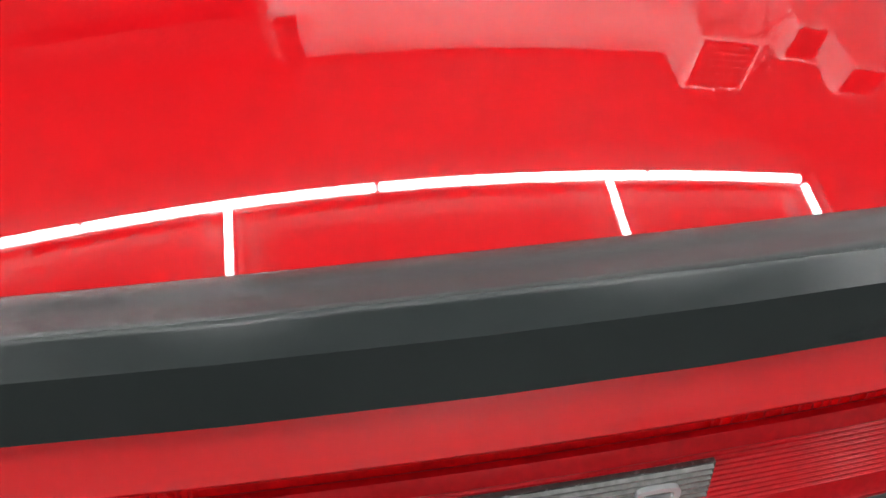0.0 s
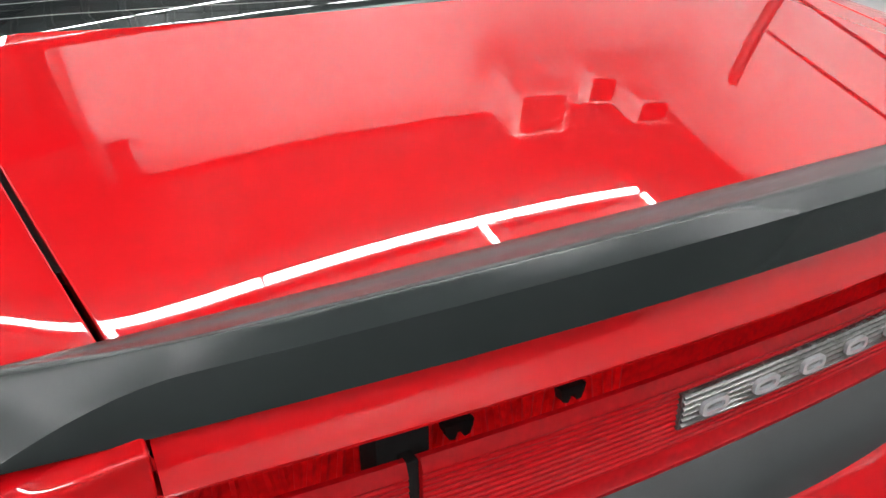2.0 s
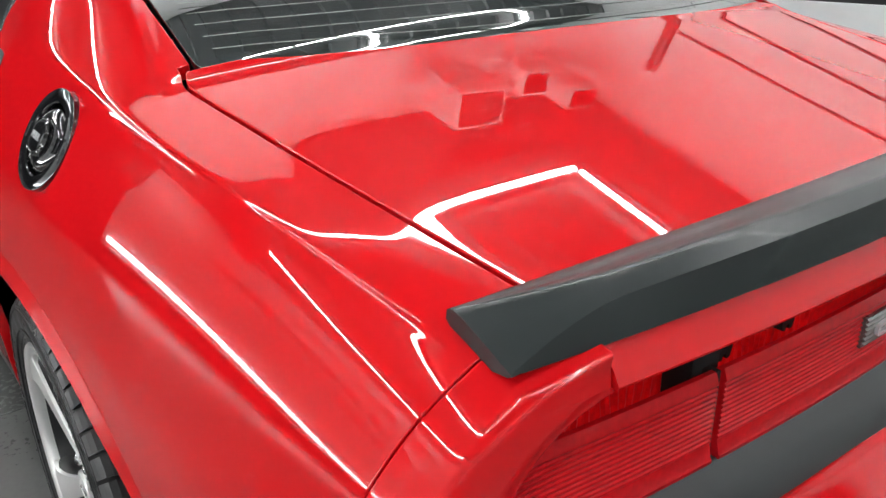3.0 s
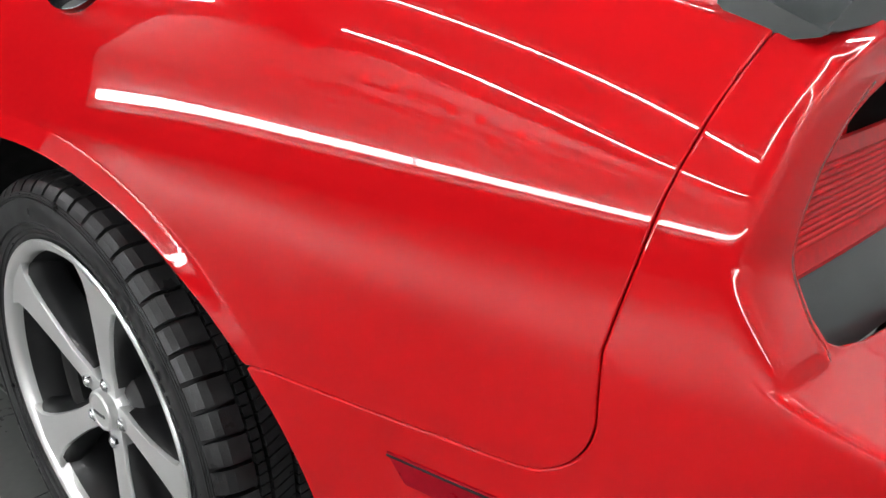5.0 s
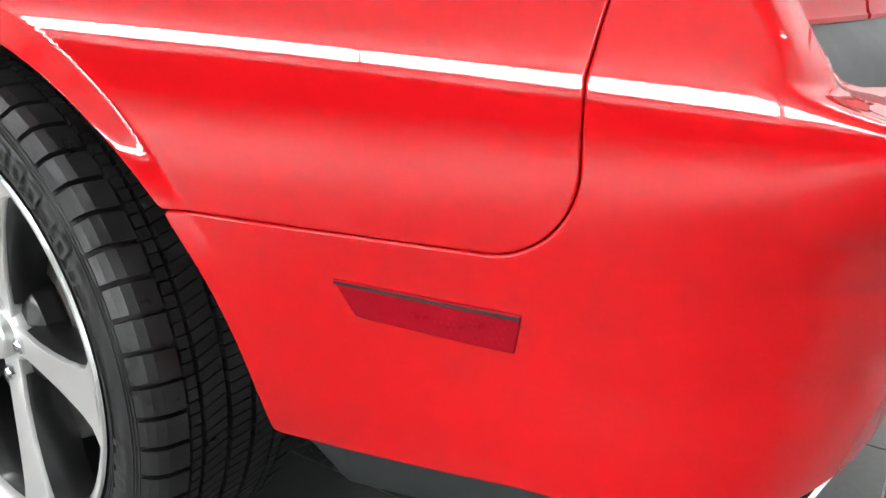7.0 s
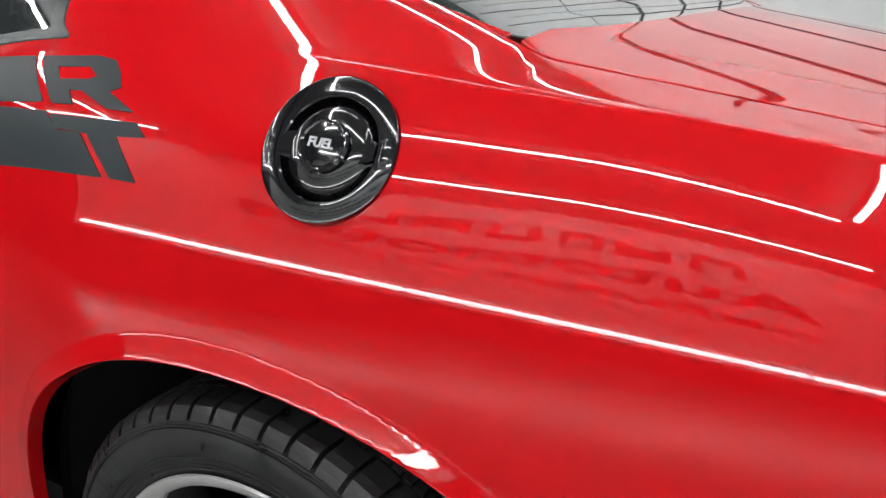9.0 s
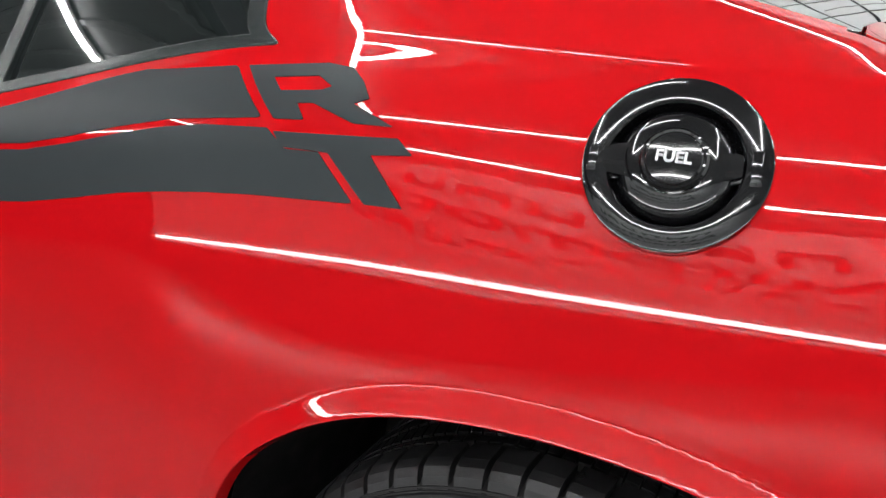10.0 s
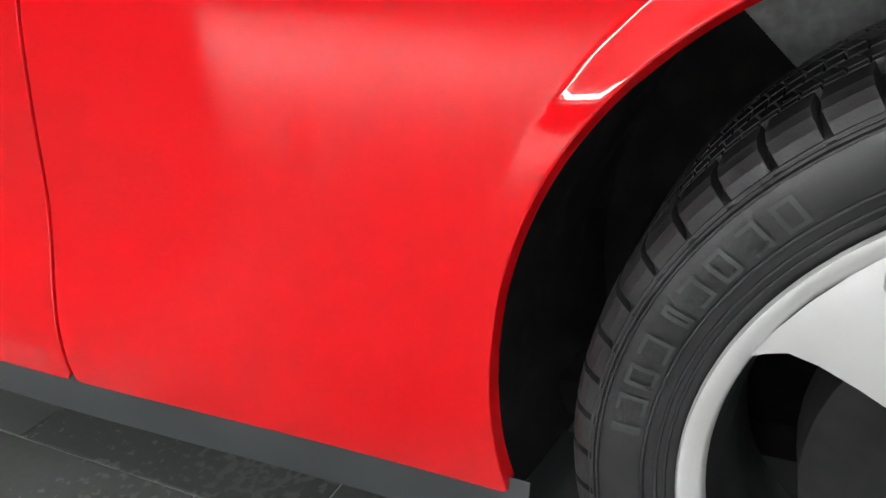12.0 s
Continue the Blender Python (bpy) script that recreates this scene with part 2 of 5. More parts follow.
def poly_gap(y, z, pts):
    """Signed distance into a polygon of (y, z), positive inside."""
    pts = np.array(pts)
    best, inside_it = np.full(np.shape(y), 9.0), np.zeros(np.shape(y), bool)
    for (y0, z0), (y1, z1) in zip(pts, np.roll(pts, -1, 0)):
        dy, dz = y1 - y0, z1 - z0
        t = np.clip(((y - y0) * dy + (z - z0) * dz) / (dy * dy + dz * dz), 0, 1)
        best = np.minimum(best, np.hypot(y - y0 - t * dy, z - z0 - t * dz))
        if dz:
            inside_it ^= ((z0 > z) != (z1 > z)) & (y < (z - z0) / dz * dy + y0)
    return np.where(inside_it, best, -best)


def opening_gap(x, z):
    """Positive inside the outline of the tail lamp opening, for x across from the middle."""
    return poly_gap(np.abs(x), z, OPENING)


def form(u, w):
    """Points of the left side for arrays u (along) and w (across the section)."""
    u, w = np.broadcast_arrays(np.asarray(u, float), np.asarray(w, float))
    wc = np.clip(w, 0, NSEC - 1.0001)
    i = wc.astype(int)
    t = wc - i
    basis = ((1 - t) ** 3 / 6, (3 * t ** 3 - 6 * t * t + 4) / 6, (-3 * t ** 3 + 3 * t * t + 3 * t + 1) / 6, t ** 3 / 6)

    def at(y):
        f = np.clip((y - TABLE_Y[0]) / 0.005, 0, len(TABLE_Y) - 1.001)
        j = f.astype(int)
        g = (f - j)[..., None]
        out = 0
        for k, b in enumerate(basis):
            col = np.clip(i + k - 1, 0, NSEC - 1)
            out = out + b[..., None] * (TABLE[j, col] * (1 - g) + TABLE[j + 1, col] * g)
        return out[..., 0], out[..., 1]

    # behind Y_TURN u is an angle: upright folded corner above, round bumper corner below
    a = np.clip(Y_TURN - u, 0, math.pi / 2)
    x0, z0 = at(np.where(u < Y_TURN, -0.84, u))
    c, s = np.maximum(np.cos(a), 1e-9), np.sin(a)
    n = np.exp(np.interp(z0, [0.50, 0.58, 0.62, 0.665, 0.70], [1.8, 1.95, 2.3, 3.2, 4.25]))
    q = (c ** n + s ** n) ** (-1 / n)
    across = np.minimum(c * q, 1.0)
    fold = TAIL_Y + 0.101 * (x0 * across) ** 2
    # the bumper stands out under the lamps as a ledge that sweeps up into the corner fold
    k = 0.27 * ease((0.812 - 0.07 * (1 - across ** 2) - z0) / 0.085) + 0.73 * ease((0.730 - 0.039 * (1 - across ** 2) - z0) / 0.042)
    low = -1.045 + 0.02 * across ** 2 + 0.075 * (1 - ease((z0 - 0.24) / 0.36))
    back = Y_TURN - (Y_TURN - mix(fold, low, k)) * np.minimum(s * q, 1.0)
    y = np.where(u < Y_TURN, back, u)
    x, z = at(y)
    y = y + 0.024 * np.clip((z - 0.914) / 0.038, 0, 1) * np.clip((a - 0.79) / 0.12, 0, 1)
    x = x * np.where(u < Y_TURN, across, 1.0)
    d = arch_gap(y, z)
    lip = np.clip(1 - (d + 0.001) / 0.028, 0, 1)
    x = x + np.where((np.abs(y) < 0.6) & (z < 0.86), 0.0102 * lip * lip / (lip + 0.06) * np.clip((z - 0.46) / 0.22, 0, 1), 0.0)
    # fine step running back from the side marker
    x = x + np.where(y < -0.70, 0.00035 * np.clip((0.5495 - z) / 0.004, 0, 1) * np.clip((-0.75 - y) / 0.02, 0, 1) * np.clip((z - 0.40) / 0.10, 0, 1), 0.0)
    rear = (y < -0.80) & (np.abs(x) > 0.5)
    if rear.any():
        g = opening_gap(x, z)
        bevel = np.clip(1 + (g + 0.002) / 0.016, 0, 1)
        bevel = bevel * bevel * (3 - 2 * bevel) * np.clip((np.abs(x) - 0.50) / 0.18, 0, 1) * np.clip((0.955 - z) / 0.08, 0, 1)
        y = np.where(rear, y + 0.006 * bevel, y)
        x = np.where(rear, x * (1 - 0.002 * bevel), x)
    return np.stack([-x, y, z], -1)


def form_normal(u, w):
    e = 2e-3
    du = form(u + e, w) - form(u - e, w)
    dw = form(u, w + 0.03) - form(u, w - 0.03)
    n = np.cross(dw, du)
    bad = np.linalg.norm(n, axis=-1) < 1e-10
    n = n / np.maximum(np.linalg.norm(n, axis=-1), 1e-12)[..., None]
    n[bad] = (0, -1, 0)
    return n


def sheet(name, mat, u_axis, w_axis, inside, parent, label="", offset=0.0, edge=0.012, round_edge=0.002, mirror=False, both=False):
    """The part of the body form where inside(P, U, W) is positive, with rolled edges. mirror: the right side; both: across the middle."""
    U, W = np.meshgrid(u_axis, w_axis, indexing="ij")
    P, N = form(U, W), form_normal(U, W)
    S = inside(P, U, W)
    nu, nw = U.shape
    keep = S > 0
    q = np.stack([np.arange(nu * nw).reshape(nu, nw)[a:nu - 1 + a, b:nw - 1 + b] for a, b in ((0, 0), (1, 0), (1, 1), (0, 1))], -1).reshape(-1, 4)
    kf, sf = keep.ravel(), S.ravel()
    cnt = kf[q].sum(1)
    pf, nf, uf, wf = P.reshape(-1, 3), N.reshape(-1, 3), U.ravel(), W.ravel()
    faces = [tuple(f) for f in q[cnt == 4]]
    extra, cut_at = [], {}
    base = nu * nw
    for f in q[(cnt > 0) & (cnt < 4)]:
        poly = []
        for k in range(4):
            a, b = int(f[k]), int(f[(k + 1) % 4])
            if kf[a]:
                poly.append(a)
            if kf[a] != kf[b]:
                key = (min(a, b), max(a, b))
                if key not in cut_at:
                    t = sf[key[0]] / (sf[key[0]] - sf[key[1]])
                    cut_at[key] = base + len(extra)
                    extra.append((uf[key[0]] + (uf[key[1]] - uf[key[0]]) * t, wf[key[0]] + (wf[key[1]] - wf[key[0]]) * t))
                poly.append(cut_at[key])
        if len(poly) >= 3:
            faces.append(tuple(poly))
    if extra:
        ex = np.array(extra)
        pf = np.concatenate([pf, form(ex[:, 0], ex[:, 1])])
        nf = np.concatenate([nf, form_normal(ex[:, 0], ex[:, 1])])
    used = sorted({v for f in faces for v in f})
    new_id = {v: k for k, v in enumerate(used)}
    V, NV = pf[used] + nf[used] * offset, nf[used]
    F = [tuple(new_id[v] for v in f[::-1]) for f in faces]
    if both:
        m = len(V)
        mid = np.abs(V[:, 0]) < 1e-5
        V = np.concatenate([V, V * (-1, 1, 1)])
        NV = np.concatenate([NV, NV * (-1, 1, 1)])
        twin = [k if mid[k] else k + m for k in range(m)]
        F = F + [tuple(twin[v] for v in f[::-1]) for f in F]
        NV[:m][mid] *= (0, 1, 1)
    elif mirror:
        V, NV = V * (-1, 1, 1), NV * (-1, 1, 1)
        F = [f[::-1] for f in F]
    if edge > 0:
        border = {}
        for f in F:
            for k in range(len(f)):
                a, b = f[k], f[(k + 1) % len(f)]
                if (b, a) in border:
                    del border[(b, a)]
                else:
                    border[(a, b)] = True
        outs = {}
        for a, b in border:
            d = V[b] - V[a]
            o = np.cross(d, NV[a] + NV[b])
            ln = np.linalg.norm(o)
            if ln > 1e-12:
                for v in (a, b):
                    outs[v] = outs.get(v, 0) + o / ln * min(1.0, np.linalg.norm(d) * 500)
        ids, m = {}, len(V)
        VV, NN = [], []
        for v, o in outs.items():
            o = o / max(np.linalg.norm(o), 1e-9)
            ids[v] = m + len(VV)
            VV += [V[v] + o * round_edge * 0.75 - NV[v] * round_edge * 0.3, V[v] + o * round_edge - NV[v] * round_edge, V[v] + o * round_edge - NV[v] * edge]
            h = (o + NV[v]) / np.linalg.norm(o + NV[v])
            NN += [h, o, o]
        if VV:
            V, NV = np.concatenate([V, VV]), np.concatenate([NV, NN])
            for a, b in border:
                if a in ids and b in ids:
                    p, r = ids[a], ids[b]
                    F += [(b, a, p, r), (r, p, p + 1, r + 1), (r + 1, p + 1, p + 2, r + 2)]
    me = bpy.data.meshes.new(name)
    me.from_pydata(V.tolist(), [], F)
    me.materials.append(mat)
    me.polygons.foreach_set("use_smooth", [True] * len(me.polygons))
    me.update()
    me.normals_split_custom_set_from_vertices(NV.tolist())
    ob = new(name, me)
    ob.parent = parent
    if label:
        ob["label"] = label
    return ob


def seam_gap(y, z):
    """Positive on the quarter panel, ahead of and over the seam to the bumper."""
    side = -0.797 - 0.050 * np.clip((z - 0.72) / 0.22, 0, 1.3)
    q1, q2, r = y - side, z - 0.590, 0.072
    corner = r - np.hypot(np.minimum(q1 - r, 0), np.minimum(q2 - r, 0))
    return np.where(y > 0, 1.0, np.where((q1 < r) & (q2 < r), corner, np.minimum(q1, q2)))


def door_line(z):
    d = np.clip(z - 0.33, 0, 1)
    return np.maximum(0.988 - 0.035 * d - 0.36 * d * d, 0.806 + 0.30 * (1.07 - z) - 0.35 * (z < 0.75))


def sill_line(y):
    return 0.281 + 0.006 * (y - 0.45)


def bumper_edge(y):
    """Height of the lower edge of the painted bumper."""
    return 0.359 + 0.036 * np.clip((-0.47 - y) / 0.28, 0, 1)


def glass_base(x):
    """Where the rear glass begins behind the boot lid."""
    return np.minimum(-0.300 + 0.16 * x * x, -0.236)


def lid_gap(P, W):
    """Positive on the boot lid: its top and the strip under the spoiler."""
    top = np.minimum((W - W_DECK) * 0.12, glass_base(P[..., 0]) - 0.006 - P[..., 1])
    strip = np.minimum(np.minimum(0.629 - np.abs(P[..., 0]), P[..., 2] - 0.912), -0.865 - P[..., 1])
    return np.maximum(top, strip)


def recess_gap(P):
    """Positive inside the opening for the tail lamps."""
    x, z = np.abs(P[..., 0]), P[..., 2]
    return np.where(P[..., 1] < -0.80, opening_gap(x, z), -1.0)


def glass_gap(P, W):
    """Positive on the side glass behind the door."""
    y = P[..., 1]
    return np.minimum(np.minimum((W - 14.9) * 0.026, (17.5 - W) * 0.06), np.minimum(y - 0.345 - 0.02 * (W - 14.9), 0.775 - y))


def rear_glass_gap(P, W):
    return np.minimum(np.minimum((W - 18.25) * 0.13, P[..., 1] - glass_base(P[..., 0])), 0.62 - P[..., 1])


car = tagged(new("car"), "glossy red two-door coupe with black spoiler and dark side stripes", "car")
U_FINE = np.concatenate([Y_TURN - np.linspace(math.pi / 2, 0.006, 220), np.arange(Y_TURN, 1.09, 0.006)])
U_COARSE = np.concatenate([Y_TURN - np.linspace(math.pi / 2, 0.01, 70), np.arange(Y_TURN, 1.09, 0.014)])
W_FINE = np.concatenate([np.arange(0.05, 3.3, 0.09), np.arange(3.3, 3.8, 0.025), np.arange(3.8, 4.0, 0.09), np.arange(4.0, 8.0, 0.06), np.arange(8.0, 18.0, 0.07), np.arange(18.0, 22.001, 0.1)])
W_COARSE = np.concatenate([np.arange(0.05, 8.0, 0.18), np.arange(8.0, 18.0, 0.12), np.arange(18.0, 22.001, 0.2)])
FUEL_Y, FUEL_Z, FUEL_R = -0.117, 1.0025, 0.0722
fuel_p = form(np.array([FUEL_Y]), np.array([11.86]))[0]
fuel_n = form_normal(np.array([FUEL_Y]), np.array([11.86]))[0]
MARK = [(-0.588, 0.551), (-0.754, 0.546), (-0.748, 0.513), (-0.607, 0.519)]


def quarter(P, U, W, fuel=True):
    y, z = P[..., 1], P[..., 2]
    d = np.minimum(seam_gap(y, z) - 0.0038, arch_gap(y, z))
    d = np.where(U < Y_TURN - 0.9, -1, d)
    d = np.minimum(d, door_line(z) - 0.0048 - y)
    d = np.minimum(d, z - sill_line(y))
    d = np.minimum(d, -lid_gap(P, W) - 0.018)
    d = np.minimum(d, -(glass_gap(P, W) + 0.024))
    d = np.where((W > 17.8) & (y > -0.24), np.minimum(d, -rear_glass_gap(P, W) - 0.002), d)
    d = np.where((W > 18.2) & (y < 0.62), -1, d)
    if fuel:
        d = np.minimum(d, np.linalg.norm(P - fuel_p, axis=-1) - FUEL_R - 0.002)
    return d


def bumper_skin(P, U, W):
    y, z = P[..., 1], P[..., 2]
    d = np.minimum(-seam_gap(y, z) - 0.0020, arch_gap(y, z))
    d = np.where(y > -0.2, -1, d)
    d = np.minimum(d, z - bumper_edge(y))
    d = np.minimum(d, -lid_gap(P, W) - 0.004)
    d = np.minimum(d, -recess_gap(P))
    d = np.minimum(d, np.where(y > -0.83, -poly_gap(y, z, MARK) - 0.0005, 9))
    return np.where(W > W_DECK + 0.2, np.minimum(d, np.where(y < -0.865, 1, -1)), d)


sheet("quarter_panel", RED, U_FINE, W_FINE, quarter, car, "gloss red rear quarter panel with rolled arch lip", edge=0.02)
sheet("quarter_panel", RED, U_COARSE, W_COARSE, lambda P, U, W: quarter(P, U, W, False), car, "gloss red rear quarter panel", edge=0.02, mirror=True)
sheet("bumper", RED, U_FINE[U_FINE < -0.2], W_FINE, bumper_skin, car, "gloss red rear bumper wrapping both corners", edge=0.022, round_edge=0.003, both=True)
sheet("boot_lid", RED, U_FINE[U_FINE < -0.15], np.concatenate([np.arange(7.0, 17.8, 0.08), np.arange(17.8, 22.001, 0.06)]), lambda P, U, W: np.minimum(np.minimum((W - W_DECK) * 0.12, glass_base(P[..., 0]) - 0.006 - P[..., 1]), P[..., 1] + 0.905 - 0.101 * P[..., 0] ** 2), car, "gloss red boot lid", edge=0.02, both=True)
rear_glass = sheet("rear_window", GLASS, np.arange(-0.44, 0.75, 0.02), np.arange(17.8, 22.001, 0.1), lambda P, U, W: rear_glass_gap(P, W), car, "dark tinted rear window with defroster lines", offset=-0.004, both=True)
for u in np.arange(-0.27, 0.50, 0.036):
    bm = bmesh.new()
    Wl = np.interp(np.linspace(0, 0.92, 12), [0, 0.3, 0.6, 0.86, 1.0], [22, 21, 20, 19, 18])
    half = [form(np.array([u + 0.08 * f * f]), np.array([W]))[0] + form_normal(np.array([u + 0.08 * f * f]), np.array([W]))[0] * 0.0005 for f, W in zip(np.linspace(0, 0.92, 12), Wl)]
    line = [p * (1, 1, 1) for p in half[::-1]] + [p * (-1, 1, 1) for p in half[1:]]
    vs = [[bm.verts.new((p[0], p[1] + e, p[2] + 0.34 * e + h)) for e, h in ((-0.0011, 0), (0, 0.0006), (0.0011, 0))] for p in line]
    for a, b in zip(vs, vs[1:]):
        bm.faces.new((a[0], a[1], b[1], b[0])), bm.faces.new((a[1], a[2], b[2], b[1]))
    part("defroster_wire", bm, WIRE, rear_glass)
sheet("roof", RED, np.arange(0.55, 1.5, 0.03), np.arange(17.0, 22.001, 0.2), lambda P, U, W: np.minimum(np.minimum(P[..., 1] - 0.63, 1.22 - P[..., 1]), W - 17.6), car, both=True)
for flip in (False, True):
    sheet("door", RED, np.arange(0.7, 1.9, 0.01), W_COARSE, lambda P, U, W: np.minimum(np.minimum(P[..., 1] - door_line(P[..., 2]) - 0.0038, P[..., 2] - sill_line(P[..., 1])), np.minimum((14.3 - W) * 0.03, 1.86 - P[..., 1])), car, "gloss red door", edge=0.03, mirror=flip)
    side_glass = sheet("quarter_window", GLASS, np.arange(0.28, 0.82, 0.008), np.arange(14.0, 18.0, 0.06), lambda P, U, W: glass_gap(P, W) + 0.003, car, "dark tinted side window", offset=-0.006, mirror=flip)
    sheet("window_trim", SATIN, np.arange(0.28, 0.82, 0.004), np.arange(13.2, 18.4, 0.05), lambda P, U, W: np.minimum(glass_gap(P, W) + 0.022, -glass_gap(P, W)), side_glass, "black rubber window trim", offset=0.002, edge=0.01, mirror=flip)
    door_glass = sheet("door_window", GLASS, np.arange(0.75, 1.7, 0.02), np.arange(14.0, 18.0, 0.12), lambda P, U, W: np.minimum(np.minimum((W - 14.9) * 0.026, (17.5 - W) * 0.06), np.minimum(P[..., 1] - 0.80, (1.78 - (P[..., 2] - 1.02) * 1.5 - P[..., 1]) * 0.6)), car, "dark tinted door window", offset=-0.006, mirror=flip)
    sheet("window_trim", SATIN, np.arange(0.74, 1.74, 0.008), np.arange(13.2, 18.4, 0.1), lambda P, U, W: (lambda g: np.minimum(g + 0.022, -g + 0.001))(np.minimum(np.minimum((W - 14.9) * 0.026, (17.5 - W) * 0.06), np.minimum(P[..., 1] - 0.80, (1.78 - (P[..., 2] - 1.02) * 1.5 - P[..., 1]) * 0.6))), door_glass, "black rubber window trim", offset=0.002, edge=0.01, mirror=flip)

# stripes and letters laid on the side
STRIPE_UP = [(0.343, 1.089), (0.451, 1.087), (0.484, 1.087), (0.537, 1.080), (0.617, 1.066), (0.705, 1.051), (0.785, 1.038), (0.90, 1.020), (0.90, 0.982), (0.774, 1.001), (0.67, 1.005), (0.579, 1.016), (0.498, 1.028), (0.41, 1.038), (0.285, 1.041)]
STRIPE_LOW = [(0.275, 1.031), (0.36, 1.033), (0.424, 1.029), (0.496, 1.020), (0.576, 1.008), (0.668, 0.997), (0.771, 0.993), (0.90, 0.975), (0.90, 0.910), (0.767, 0.928), (0.662, 0.935), (0.566, 0.947), (0.483, 0.958), (0.41, 0.964), (0.344, 0.967), (0.284, 0.968), (0.165, 0.966), (0.209, 1.01), (0.249, 1.012)]
LETTER_R = [(0.327, 1.089), (0.227, 1.089), (0.196, 1.084), (0.179, 1.072), (0.166, 1.057), (0.182, 1.053), (0.134, 1.033), (0.176, 1.036), (0.227, 1.054), (0.246, 1.054), (0.233, 1.039), (0.269, 1.04)]
HOLE_R = [(0.287, 1.078), (0.231, 1.078), (0.211, 1.068), (0.222, 1.065), (0.271, 1.065)]
LETTER_T = [(0.266, 1.028), (0.126, 1.023), (0.109, 1.009), (0.152, 1.009), (0.113, 0.964), (0.152, 0.966), (0.198, 1.01), (0.253, 1.014)]


def decal(name, label, pts, hole=None, du=0.003, dw=0.03):
    ys = [p[0] for p in pts]

    def inside(P, U, W):
        d = poly_gap(P[..., 1], P[..., 2], pts)
        if hole:
            d = np.minimum(d, -poly_gap(P[..., 1], P[..., 2], hole))
        return np.minimum(d, np.abs(P[..., 1] - door_line(P[..., 2])) - 0.004)

    sheet(name, VINYL, np.arange(min(ys) - 0.01, max(ys) + 0.01, du), np.arange(9.0, 14.4, dw), inside, car, label, offset=0.0012, edge=0.001, round_edge=0.0003)


decal("side_stripe", "dark grey vinyl side stripe", STRIPE_UP, du=0.005, dw=0.04)
decal("side_stripe", "dark grey vinyl side stripe", STRIPE_LOW, du=0.005, dw=0.04)
decal("stripe_letter", "dark grey vinyl letter R", LETTER_R, HOLE_R, 0.0016, 0.018)
decal("stripe_letter", "dark grey vinyl letter T", LETTER_T, None, 0.0016, 0.018)

# dark backing behind the seams, and the inner wheel house
bm = bmesh.new()
grid = {}
us, ws = np.arange(-0.9, 1.12, 0.02), np.arange(0.5, 18.8, 0.3)
P0 = form(*np.meshgrid(us, ws, indexing="ij"))
P1 = P0 - form_normal(*np.meshgrid(us, ws, indexing="ij")) * 0.016
for i in range(len(us)):
    for j in range(len(ws)):
        y, z = P1[i, j, 1], P1[i, j, 2]
        g = float(glass_gap(P0[i:i + 1, j:j + 1], np.array([[ws[j]]]))[0, 0])
        f = float(np.linalg.norm(P0[i, j] - fuel_p))
        if arch_gap(y, z) > 0.02 and (z > 0.62 or (y > 0.5 and z > 0.2)) and g < -0.03 and f > 0.1 and y > -0.85 and (ws[j] < 17.9 or y < -0.27):
            grid[i, j] = bm.verts.new(P1[i, j])
for (i, j) in list(grid):
    q = [grid.get(k) for k in ((i, j), (i + 1, j), (i + 1, j + 1), (i, j + 1))]
    if all(q):
        bm.faces.new(q)
part("inner_panel", bm, DARK, car)

for side in (-1, 1):
    # rear span 24-60 is coloured black for its shade; 108-200 is black plastic
    for name, lo, hi, rows, mat, label in (("wheel_arch_liner", 24, 60, (0, 1, 2), DARK, "black plastic wheel arch liner, rear part black for shade"), ("wheel_arch_liner", 60, 108, (0, 1, 2), LINER, "grey felt wheel arch liner"), ("wheel_arch_liner", 108, 200, (0, 1, 2), DARK, "black plastic wheel arch liner, rear part black for shade"), ("inner_arch_wall", 24, 134, (3,), LINER, "grey felt inner wall of the wheel arch"), ("inner_arch_wall", 134, 200, (3,), DARK, "black plastic inner wall of the wheel arch")):
        bm = bmesh.new()
        ring = []
        for k in range(25):
            a = math.radians(mix(lo, hi, k / 24))
            c = math.cos(a)
            e = 0.4019 - 0.0249 * c + 0.0855 * c * c + 0.053 * c ** 3 - 0.0393 * c ** 4 + (0.0199 + 0.0071 * c + 0.004 * c * c) * (1 - c * c) + 0.006 + 0.012 * min(1, max(0, (-c - 0.55) / 0.4))
            rad = [max(e, 0.40) + 0.012, max(e, 0.40) + 0.03, 0.46, 0.44]
            ring.append([bm.verts.new((side * x, -r * math.cos(a), 0.364 + r * math.sin(a))) for x, r in zip((0.872, 0.845, 0.72, 0.50), rad)] + [bm.verts.new((side * 0.5, -0.06 * math.cos(a), 0.364 + 0.06 * math.sin(a)))])
        for a, b in zip(ring, ring[1:]):
            for j in rows:
                bm.faces.new((a[j], a[j + 1], b[j + 1], b[j]))
        bmesh.ops.delete(bm, geom=[v for v in bm.verts if not v.link_faces], context="VERTS")
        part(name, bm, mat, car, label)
# ---- rear end ----
def tail_y(x, y0, k=0.15):
    return y0 + k * x * x


def loft(bm, xs, profile, mirror_cap=True):
    """Profiles (lists of (y, z)) at the stations xs joined into one closed body."""
    rows = [[bm.verts.new((x, y, z)) for y, z in profile(x)] for x in xs]
    m = len(rows[0])
    for a, b in zip(rows, rows[1:]):
        for j in range(m):
            bm.faces.new((a[j], a[(j + 1) % m], b[(j + 1) % m], b[j]))
    if mirror_cap:
        bm.faces.new(rows[0][::-1])
        bm.faces.new(rows[-1])


SP_END, SP_FACET = 0.718, 0.600


